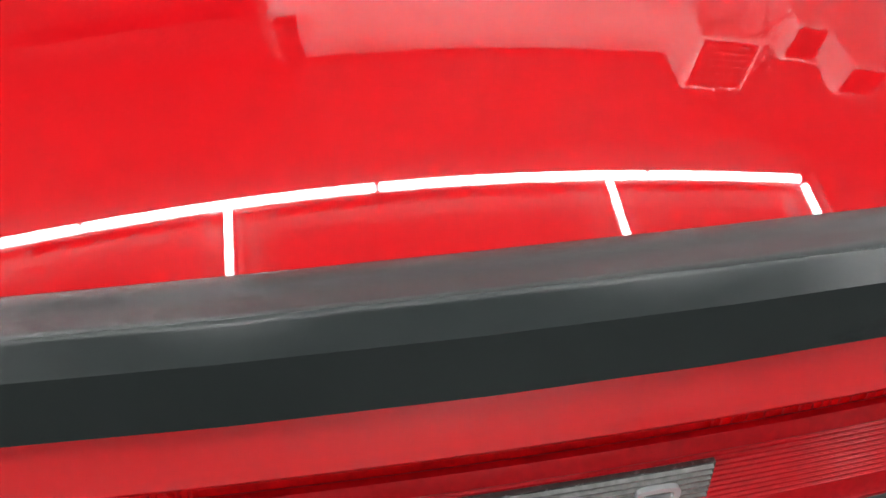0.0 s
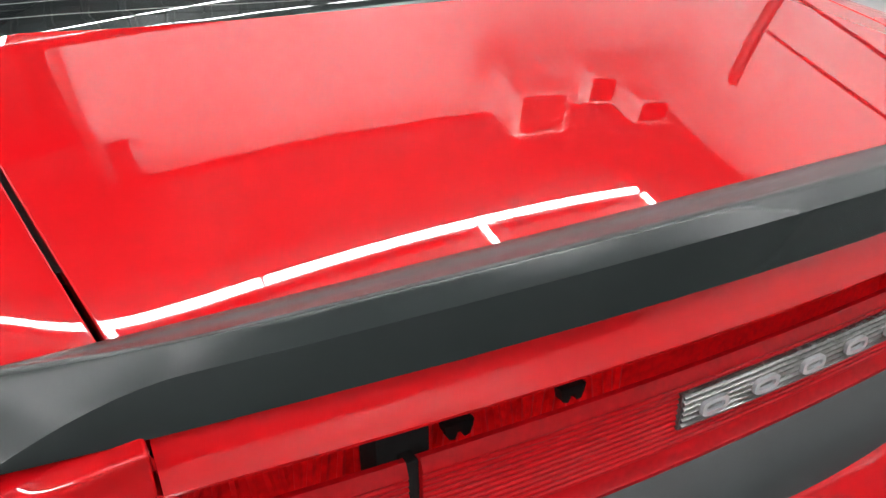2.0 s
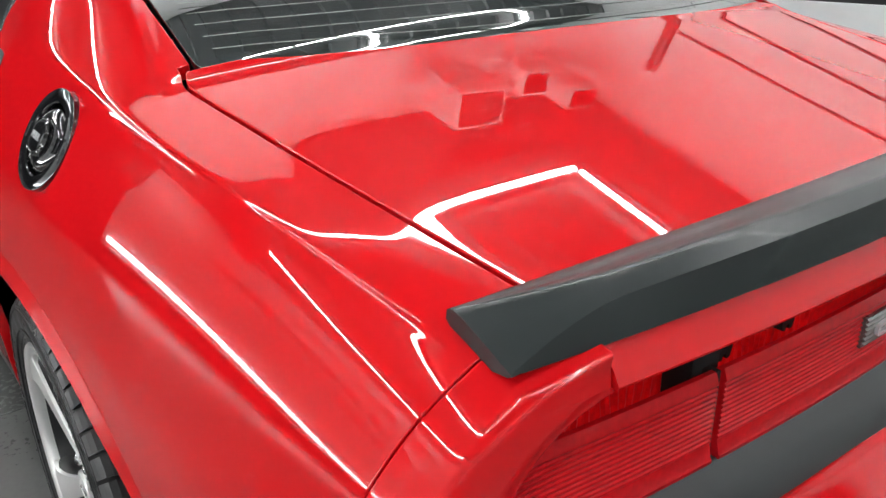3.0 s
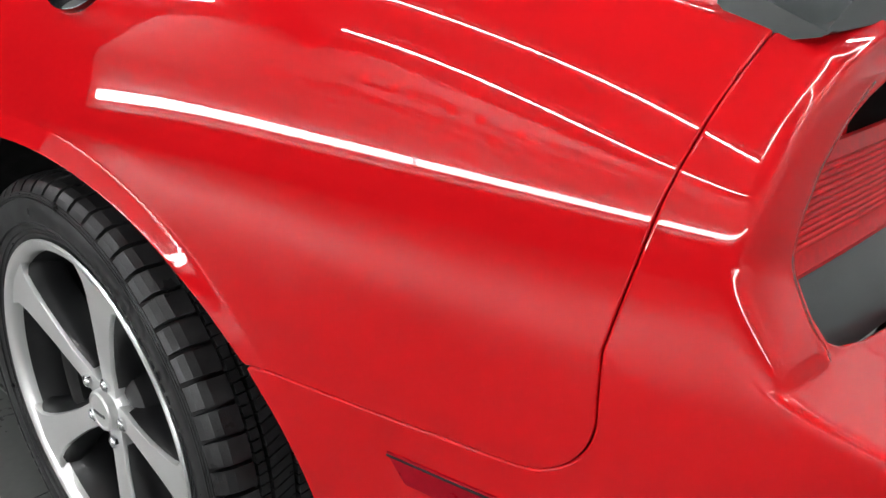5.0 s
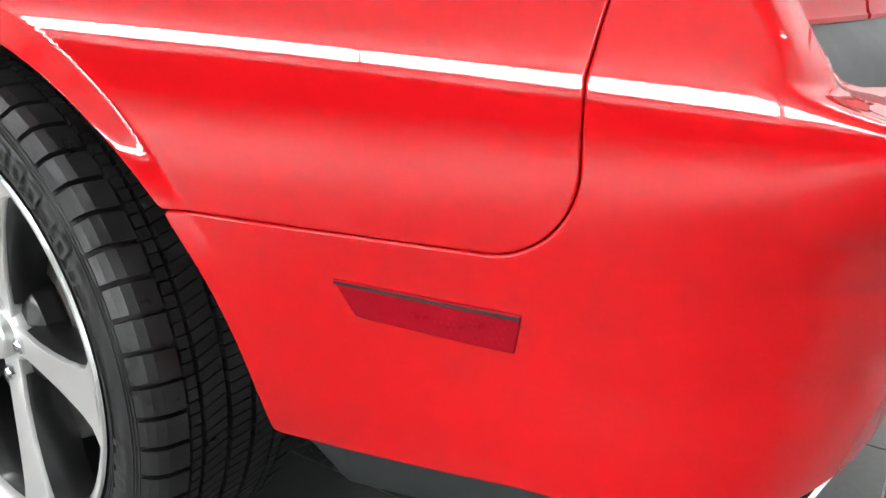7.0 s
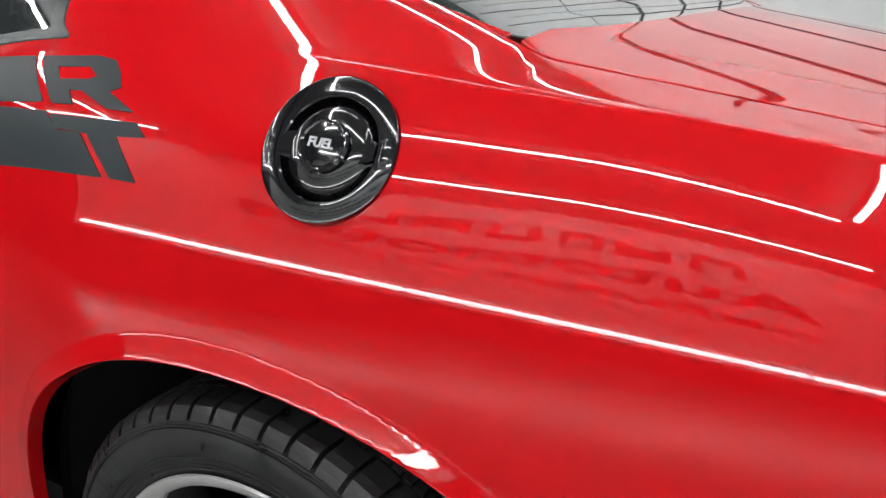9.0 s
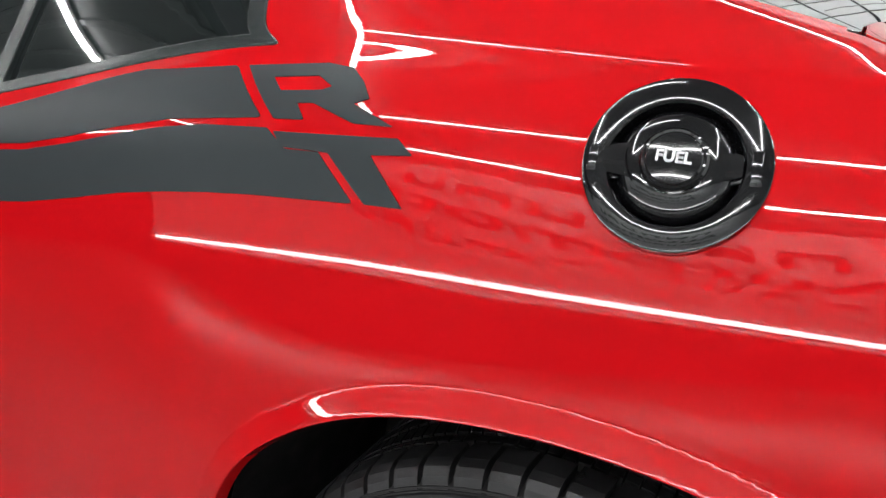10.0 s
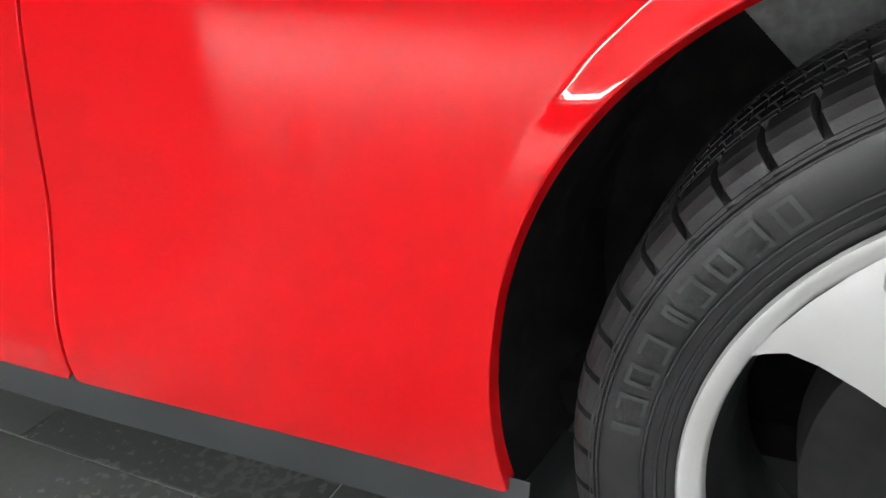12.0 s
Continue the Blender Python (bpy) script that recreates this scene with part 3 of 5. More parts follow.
def spoiler_lines(a):
    """Front edge, rear ridge and rear foot of the spoiler at a distance from the middle."""
    front = (-0.852 + 0.096 * a * a, 0.998 - 0.044 * a * a)
    ridge = (-0.948 + 0.152 * a * a, 1.0130 - 0.056 * a * a)
    foot = (-0.949 + 0.130 * a * a, 0.955 - 0.024 * a * a)
    return front, ridge, foot


def spoiler_profile(x):
    """Section of the spoiler; past SP_FACET a flat facet opens between the top and the rear face."""
    a = abs(x)
    (fy, fz), (ry, rz), (by, bz) = spoiler_lines(min(a, SP_FACET) if a > SP_FACET else a)
    t = max(0.0, (a - SP_FACET) / (SP_END - SP_FACET))
    top, edge = (ry + 0.024, rz + 0.0005), (ry, rz - 0.0095)
    if t > 0:
        (fy, fz), _, (by, bz) = spoiler_lines(a)
        (ey, ez), _, (gy, gz) = spoiler_lines(SP_END)
        top = (mix(top[0], ey - 0.008, t), mix(top[1], ez, t))
        edge = (mix(edge[0], gy, t), mix(edge[1], gz + 0.004, t ** 1.7))
    pts = [(fy, fz - 0.012), (fy - 0.001, fz - 0.003), (fy - 0.006, fz)]
    for f in (0.3, 0.6, 0.85):
        pts.append((mix(fy - 0.006, top[0], f), mix(fz, top[1], f) - 0.0012 * (1 - t) * (f < 0.8)))
    pts += [top, (mix(top[0], edge[0], 0.18), mix(top[1], edge[1], 0.10)), (mix(top[0], edge[0], 0.93), mix(top[1], edge[1], 0.92)), edge]
    pts += [(mix(edge[0], by, 0.5) - 0.001, mix(edge[1], bz, 0.5)), (by, bz + 0.002), (by + 0.003, bz), (by + 0.03, bz - 0.004), (fy - 0.02, bz + 0.002)]
    return pts


bm = bmesh.new()
half = [0.0, 0.15, 0.3, 0.42, 0.52, 0.58, 0.599, 0.612, 0.625, 0.64, 0.655, 0.67, 0.685, 0.70, 0.711, SP_END]
loft(bm, [-x for x in half[:0:-1]] + half, spoiler_profile)
part("spoiler", bm, SATIN, car, "satin black boot spoiler")

# painted strip of the boot lid under the spoiler
def strip_profile(x):
    yb = -0.954 + 0.101 * x * x
    return [(yb + 0.012, 0.911), (yb + 0.001, 0.9115), (yb, 0.9145), (yb + 0.0065, 0.927), (yb + 0.0185, 0.943), (yb + 0.0225, 0.950), (yb + 0.027, 0.958), (yb + 0.08, 0.962), (yb + 0.08, 0.94), (yb + 0.012, 0.93)]


bm = bmesh.new()
loft(bm, np.linspace(-0.627, 0.627, 41), strip_profile)
part("boot_lid_strip", bm, RED, car, "gloss red painted strip under the spoiler")

# recess behind the lamps
bm = bmesh.new()
loft(bm, np.linspace(-0.775, 0.775, 31), lambda x: [(tail_y(x, -0.852, 0.10), 0.69), (tail_y(x, -0.852, 0.10), 0.915), (tail_y(x, -0.82, 0.10), 0.915), (tail_y(x, -0.82, 0.10), 0.69)])
part("tail_panel", bm, DARK, car)
bm = bmesh.new()
loft(bm, np.linspace(-0.742, 0.742, 41), lambda x: [(tail_y(x, -0.912, 0.10), 0.748), (tail_y(x, -0.924, 0.10), 0.7475), (tail_y(x, -0.929, 0.11), 0.744), (tail_y(x, -0.946, 0.115), 0.730), (tail_y(x, -0.962, 0.12), 0.712), (tail_y(x, -0.970, 0.12), 0.684), (tail_y(x, -0.86, 0.10), 0.675), (tail_y(x, -0.86, 0.10), 0.748)])
part("tail_trim", bm, TRIM, car, "dark grey plastic strip under the tail lamps")

BADGE = 0.181


def lamp_top(x):
    """Height of the top of the lens: it drops with the outline of the opening at the outer ends."""
    return float(np.interp(abs(x), [0, 0.66, 0.70, 0.73, 0.756], [0.853, 0.853, 0.851, 0.845, 0.820]))


def lamp(x0, x1, name):
    thing = tagged(new(name), "red tail lamp with ribbed reflectors")
    thing.parent = car
    xs = np.linspace(x0, x1, 25)

    def face(x):
        top = lamp_top(x)
        scale = (top - 0.746) / 0.107
        out = [(-0.905, 0.746), (-0.9235, 0.746), (-0.9265, 0.7475), (-0.9268, 0.7515), (-0.9248, 0.7535), (-0.9215, 0.768)]
        for i in range(11):
            z = 0.7695 + 0.0062 * i
            out += [(-0.9212, z), (-0.9226, z + 0.0022), (-0.9222, z + 0.0040), (-0.9204, z + 0.0052)]
        out += [(-0.9222, 0.8395), (-0.9226, 0.8405), (-0.9190, 0.8505), (-0.9175, 0.8530), (-0.9120, 0.8530), (-0.905, 0.846)]
        return [(tail_y(x, y, 0.10), 0.746 + (z - 0.746) * scale) for y, z in out]

    bm = bmesh.new()
    loft(bm, xs, face)
    part("lens", bm, LENS_FACE, thing, "red lens with fine horizontal ribs and a smooth rim").visible_shadow = False
    bm = bmesh.new()
    loft(bm, xs, lambda x: [(tail_y(x, -0.868, 0.10), 0.755), (tail_y(x, -0.868, 0.10), 0.903), (tail_y(x, -0.854, 0.10), 0.907), (tail_y(x, -0.854, 0.10), 0.755)])
    part("housing", bm, LENS_BODY, thing, "bright red lamp housing")
    bm = bmesh.new()
    n = int((x1 - x0) / 0.0082)
    for i in range(n):
        x = x0 + 0.006 + (x1 - x0 - 0.012) * (i + 0.5) / n
        if abs(x) < BADGE + 0.02 or abs(x) > 0.725 or int(i / 7) % 3 == 2:
            continue
        for j in range(11):
            z = 0.7724 + 0.0062 * j
            y = tail_y(x, -0.9212, 0.10)
            r = [bm.verts.new((x + a, y, z + b)) for a, b in ((-0.0033, -0.0022), (0.0033, -0.0022), (0.0033, 0.0022), (-0.0033, 0.0022))]
            top = bm.verts.new((x, y - 0.0004, z + 0.0006))
            for k in range(4):
                bm.faces.new((r[k], r[(k + 1) % 4], top))
    part("reflector_grid", bm, LENS_FACE, thing, smooth=False)["kind"] = "stuff"
    bm = bmesh.new()
    for i in range(int((x1 - x0) / 0.0125)):
        x = x0 + 0.010 + 0.0125 * i
        if x > x1 - 0.006:
            break
        if abs(x) < 0.20:
            continue
        bmesh.ops.create_cone(bm, cap_ends=True, segments=6, radius1=0.0048, radius2=0.0036, depth=0.105, matrix=Matrix.Translation((x, tail_y(x, -0.866, 0.10), 0.845)) @ Matrix.Rotation(radians(9 * math.sin(x * 60)), 4, "Y"))
    part("rib", bm, LENS_BODY, thing)["kind"] = "stuff"
    return thing


lamps = [lamp(-0.756, -0.452, "tail_lamp"), lamp(-0.440, 0.440, "tail_lamp"), lamp(0.452, 0.756, "tail_lamp")]
for x in (-0.645, -0.384, -0.268, 0.268, 0.384, 0.645):
    bm = bmesh.new()
    prism(bm, [(-0.019, 0.006), (0.019, 0.006), (0.017, -0.004), (0.013, -0.014), (0.006, -0.015), (0.002, -0.006), (-0.003, -0.006), (-0.007, -0.015), (-0.014, -0.013), (-0.018, -0.003)], 0.014)
    bmesh.ops.scale(bm, verts=bm.verts, vec=(0.75, 0.75, 1.0))
    bmesh.ops.rotate(bm, verts=bm.verts, matrix=Matrix.Rotation(radians(90), 3, "X"))
    bmesh.ops.translate(bm, verts=bm.verts, vec=(x, tail_y(x, -0.866, 0.10), 0.838))
    part("clip", bm, DARK, lamps[1] if abs(x) < 0.44 else lamps[0] if x < 0 else lamps[2], "small black plastic clip")
for s in (-1, 1):
    bm = bmesh.new()
    box(bm, s * 0.446 - 0.0065, s * 0.446 + 0.0065, -0.896, -0.83, 0.745, 0.850, 0.002)
    box(bm, s * 0.446 - 0.024, s * 0.446 + 0.024, -0.882, -0.83, 0.800, 0.905, 0.003)
    part("lamp_divider", bm, DARK, car, "black post between the tail lamps")

# clear centre plate with five plain raised shapes
plate = part("centre_plate", (lambda b: (loft(b, np.linspace(-BADGE, BADGE, 9), lambda x: [(tail_y(x, -0.915, 0.10), 0.7905), (tail_y(x, -0.9255, 0.10), 0.7915), (tail_y(x, -0.9255, 0.10), 0.8315), (tail_y(x, -0.915, 0.10), 0.8325)]), b)[1])(bmesh.new()), PLATE, lamps[1], "clear ribbed centre plate with raised shapes")
for j in range(6):
    bm = bmesh.new()
    z = 0.7930 + 0.0064 * j
    loft(bm, np.linspace(-BADGE + 0.002, BADGE - 0.002, 9), lambda x: [(tail_y(x, -0.9255, 0.10), z), (tail_y(x, -0.9282, 0.10), z + 0.0018), (tail_y(x, -0.9282, 0.10), z + 0.0034), (tail_y(x, -0.9255, 0.10), z + 0.0050)])
    part("plate_rib", bm, CLEAR, plate)
for i in range(5):
    bm = bmesh.new()
    x = -0.142 + 0.0695 * i
    o = [(0.0175 * math.copysign(abs(math.cos(a)) ** 0.6, math.cos(a)), 0.0088 * math.copysign(abs(math.sin(a)) ** 0.6, math.sin(a))) for a in np.linspace(0, 2 * math.pi, 25)[:-1]]
    inner = [(p[0] * 0.70, p[1] * 0.48) for p in o]
    lo = [[bm.verts.new((p[0], p[1], h)) for p in q] for q, h in ((o, 0.0), (o, 0.0045), (inner, 0.0045), (inner, 0.0))]
    for a, b in zip(lo, lo[1:]):
        for k in range(24):
            bm.faces.new((a[k], a[(k + 1) % 24], b[(k + 1) % 24], b[k]))
    bmesh.ops.rotate(bm, verts=bm.verts, matrix=Matrix.Rotation(radians(90), 3, "X"))
    bmesh.ops.translate(bm, verts=bm.verts, vec=(x, tail_y(x, -0.9275, 0.10), 0.8105))
    part("raised_shape", bm, WHITE_PRINT, plate, "small bright raised oblong")

# bumper ledge, lower valance, exhaust
def ring_at(u, w, inset):
    return form(np.array([u]), np.array([w]))[0] - form_normal(np.array([u]), np.array([w]))[0] * inset


bm = bmesh.new()
rows = []
for u in np.concatenate([Y_TURN - np.linspace(math.pi / 2, 0.01, 60), np.arange(Y_TURN, -0.478, 0.01)]):
    p = ring_at(u, 1.6, 0.003)
    front = min(1.0, max(0.0, (p[1] + 0.550) / 0.070))
    top = float(bumper_edge(p[1])) + 0.010
    low = mix(top - 0.068, top - 0.012, front)
    low = mix(low, top - 0.006, 1 - step(0.72, 0.84, abs(p[0])))
    rows.append([(p[0] * kx, p[1] if p[1] > -0.6 else -0.6 + (p[1] + 0.6) * ky, z) for kx, ky, z in ((1.0, 1.0, top), (0.994, 0.985, mix(top, low, 0.3)), (0.975, 0.95, low + 0.004), (0.970, 0.94, low), (0.95, 0.90, low - 0.002), (0.80, 0.6, low + 0.02))])
for s in (1, -1):
    vs = [[bm.verts.new((s * x, y, z)) for x, y, z in r] for r in rows]
    for a, b in zip(vs, vs[1:]):
        for j in range(5):
            bm.faces.new((a[j], a[j + 1], b[j + 1], b[j]))
bmesh.ops.remove_doubles(bm, verts=bm.verts, dist=0.0008)
part("valance", bm, TRIM, car, "dark grey plastic lower valance")

for s in (-1, 1):
    bm = bmesh.new()
    outer = [(0.055, 0.072), (0.018, 0.022), (0.003, 0.004), (0.012, 0.0), (0.225, 0.0), (0.236, 0.004), (0.230, 0.02), (0.20, 0.072)]

    def tip(grow, y, follow):
        loop = []
        for px, pz in outer:
            qx, qz = mix(0.125, px, 1 - (1 - grow) * 0.4), mix(0.034, pz, grow)
            yy = y - follow * (0.17 * qx) + follow * 0.5 * qz
            loop.append(bm.verts.new((s * (0.633 - qx), yy, 0.279 + qz)))
        return loop

    loops = [tip(1.0, -0.70, 0), tip(1.0, -0.916, 1), tip(0.98, -0.921, 1), tip(0.90, -0.918, 1), tip(0.86, -0.89, 1)]
    for a, b in zip(loops, loops[1:]):
        for k in range(len(outer)):
            bm.faces.new((a[k], a[(k + 1) % len(outer)], b[(k + 1) % len(outer)], b[k]))
    tip_ob = part("exhaust_tip", bm, CHROME, car, "polished trapezoid exhaust tip", smooth=False)
    bm = bmesh.new()
    loops = [tip(0.857, -0.892, 1), tip(0.82, -0.74, 0)]
    for k in range(len(outer)):
        bm.faces.new((loops[0][k], loops[0][(k + 1) % len(outer)], loops[1][(k + 1) % len(outer)], loops[1][k]))
    bm.faces.new(loops[1])
    part("exhaust_bore", bm, DARK, tip_ob)

# side markers
for s in (-1, 1):
    pts = MARK
    bm = bmesh.new()
    us, n1 = [], 14
    def on_skin(y, z, out):
        w = 3.3
        for _ in range(12):
            q = form(np.array([y if y > Y_TURN else Y_TURN - 0.1]), np.array([w]))[0]
            w += (z - q[2]) / 0.095
        u = y
        if y < Y_TURN:
            lo, hi = Y_TURN - 1.2, Y_TURN
            for _ in range(40):
                mdl = (lo + hi) / 2
                if form(np.array([mdl]), np.array([w]))[0][1] < y:
                    lo = mdl
                else:
                    hi = mdl
            u = (lo + hi) / 2
            for _ in range(4):
                q = form(np.array([u]), np.array([w]))[0]
                w += (z - q[2]) / 0.095
        p = form(np.array([u]), np.array([w]))[0] + form_normal(np.array([u]), np.array([w]))[0] * out
        return p
    layers = []
    for grow, out in ((1.0, -0.012), (1.0, -0.001), (0.985, 0.0018), (0.94, 0.0025)):
        cy, cz = -0.674, 0.532
        loop = []
        for (y0, z0), (y1, z1) in zip(pts, pts[1:] + pts[:1]):
            k = 10 if abs(y1 - y0) > 0.05 else 4
            for i in range(k):
                y, z = mix(y0, y1, i / k), mix(z0, z1, i / k)
                gy, gz = (1 - (1 - grow) * 0.25), grow
                p = on_skin(cy + (y - cy) * gy, cz + (z - cz) * gz, out)
                loop.append(bm.verts.new((-s * p[0] if s > 0 else p[0], p[1], p[2])))
        layers.append(loop)
    for a, b in zip(layers, layers[1:]):
        for k in range(len(a)):
            bm.faces.new((a[k], a[(k + 1) % len(a)], b[(k + 1) % len(a)], b[k]))
    top = layers[-1]
    for i in range(10):
        a, b = top[i], top[i + 1]
        c, d = top[24 - i - 1 + 0], top[24 - i]
        bm.faces.new((a, b, c, d)) if len({a, b, c, d}) == 4 else None
    mk = part("side_marker", bm, MARKER, car, "dark red side marker lamp")
    bm = bmesh.new()
    for i in range(11):
        for j in range(5):
            y, z = -0.683 - 0.0055 * i - (0.0027 if j % 2 else 0), 0.520 + 0.0048 * j
            p = on_skin(y, z, 0.0018)
            bmesh.ops.create_icosphere(bm, subdivisions=1, radius=0.0015, matrix=Matrix.Translation((-s * p[0] if s > 0 else p[0], p[1], p[2])))
    part("reflector_dot", bm, MARKER, mk)["kind"] = "stuff"
    if s < 0:
        bm = bmesh.new()
        q = [on_skin(mix(-0.589, -0.753, i / 8), mix(0.5495, 0.5445, i / 8), o) for i in range(9) for o in (0.0020, 0.0034)]
        for i in range(8):
            a = [bm.verts.new(v) for v in (q[2 * i], q[2 * i + 2], q[2 * i + 3], q[2 * i + 1])]
            b = [bm.verts.new(v.co + Vector((0, 0, -0.0022))) for v in a]
            bm.faces.new(a), bm.faces.new(b[::-1])
            for k in range(4):
                bm.faces.new((a[k], b[k], b[(k + 1) % 4], a[(k + 1) % 4]))
        part("marker_rim", bm, SATIN, mk)

# sill
for s in (-1, 1):
    bm = bmesh.new()
    rows = []
    for y in np.arange(0.405, 2.25, 0.05):
        p = form(np.array([min(y, 1.85)]), np.array([0.55]))[0]
        x = -p[0]
        rows.append([bm.verts.new((s * a, y, z)) for a, z in ((x - 0.008, sill_line(y) + 0.012), (x - 0.004, sill_line(y) - 0.002), (x - 0.008, sill_line(y) - 0.058), (x - 0.020, sill_line(y) - 0.068), (x - 0.2, sill_line(y) - 0.07))])
    for a, b in zip(rows, rows[1:]):
        for j in range(4):
            bm.faces.new((a[j], a[j + 1], b[j + 1], b[j]))
    part("sill", bm, TRIM, car, "dark grey plastic sill")

# ---- fuel cap ----
side_v = Vector((0, 1, 0))
nrm = Vector(fuel_n).normalized()
fwd = (side_v - nrm * side_v.dot(nrm)).normalized()
upv = nrm.cross(fwd) * -1
if upv.z < 0:
    upv = -upv
FUEL_M = Matrix((( -fwd.x, upv.x, nrm.x, fuel_p[0]), (-fwd.y, upv.y, nrm.y, fuel_p[1]), (-fwd.z, upv.z, nrm.z, fuel_p[2]), (0, 0, 0, 1)))
cap = tagged(new("fuel_cap"), "gloss black fuel cap marked FUEL in a black ring")
cap.parent = car
cap.matrix_basis = FUEL_M
R0 = FUEL_R
bm = bmesh.new()
revolve(bm, [(-0.02, R0 + 0.0005), (0.002, R0 + 0.0005), (0.0034, R0 - 0.0015), (0.0030, R0 - 0.0190), (0.0015, R0 - 0.0205), (-0.012, R0 - 0.0220), (-0.016, R0 - 0.028), (-0.016, 0.0)], 72, "z")
part("ring", bm, GLOSS, cap, "gloss black dished ring")
bm = bmesh.new()
revolve(bm, [(-0.016, 0.047), (-0.006, 0.0475), (0.000, 0.045), (0.004, 0.038), (0.006, 0.028), (0.0065, 0.0)], 64, "z")
body_cap = part("cap", bm, GLOSS, cap, "gloss black domed cap")
bm = bmesh.new()
prism(bm, [(-0.064, -0.012), (-0.058, -0.0155), (-0.02, -0.0185), (0.02, -0.0185), (0.050, -0.0135), (0.058, -0.010), (0.058, 0.010), (0.050, 0.0135), (0.02, 0.0185), (-0.02, 0.0185), (-0.058, 0.0155), (-0.064, 0.012)], 0.015, -0.008)
bmesh.ops.bevel(bm, geom=bm.edges[:], offset=0.0055, segments=3, affect="EDGES", clamp_overlap=True)
bmesh.ops.scale(bm, verts=bm.verts, vec=(0.93, 0.94, 1.0))
bmesh.ops.subdivide_edges(bm, edges=[e for e in bm.edges if e.calc_length() > 0.012], cuts=3, use_grid_fill=True)
for v in bm.verts:
    if v.co.z > 0:
        v.co.z -= 9.0 * v.co.y ** 2 + 1.2 * v.co.x ** 2
part("handle_bar", bm, GLOSS, cap, "gloss black grip bar")
bm = bmesh.new()
box(bm, -0.069, -0.060, -0.012, 0.012, -0.010, 0.004, 0.002)
part("hinge", bm, GLOSS, cap)
bm = bmesh.new()
box(bm, 0.056, 0.066, -0.015, 0.015, -0.010, 0.004, 0.002)
part("hinge", bm, GLOSS, cap)
bm = bmesh.new()
revolve(bm, [(0.0, 0.0265), (0.0105, 0.0265), (0.0125, 0.0245), (0.012, 0.0225), (0.0135, 0.021), (0.0145, 0.012), (0.0148, 0.0)], 48, "z")
part("boss", bm, GLOSS, cap, "round gloss black boss")
cu = bpy.data.curves.new("fuel_word", "FONT")
cu.body, cu.size, cu.extrude, cu.align_x, cu.align_y = "FUEL", 0.0128, 0.0006, "CENTER", "CENTER"
cu.offset = 0.0004
word = bpy.data.objects.new("fuel_word", cu)
scene.collection.objects.link(word)
deps = bpy.context.evaluated_depsgraph_get()
me = bpy.data.meshes.new_from_object(word.evaluated_get(deps))
bpy.data.objects.remove(word)
me.materials.clear()
me.materials.append(WHITE_PRINT)
wob = new("word", me)
wob.parent = cap
wob.matrix_basis = Matrix.Translation((0, 0, 0.0152)) @ Matrix.Rotation(radians(-3), 4, "Z")
wob["label"] = "silver word FUEL"
for a in (0.6, 2.5, 3.9, 5.4):
    bm = bmesh.new()
    bmesh.ops.create_cone(bm, cap_ends=True, segments=6, radius1=0.0025, radius2=0.0022, depth=0.003, matrix=Matrix.Translation((0.062 * math.cos(a), 0.062 * math.sin(a), 0.0015)))
    part("screw", bm, GLOSS, cap)
# ---- wheels ----
WHEEL_X = -0.80


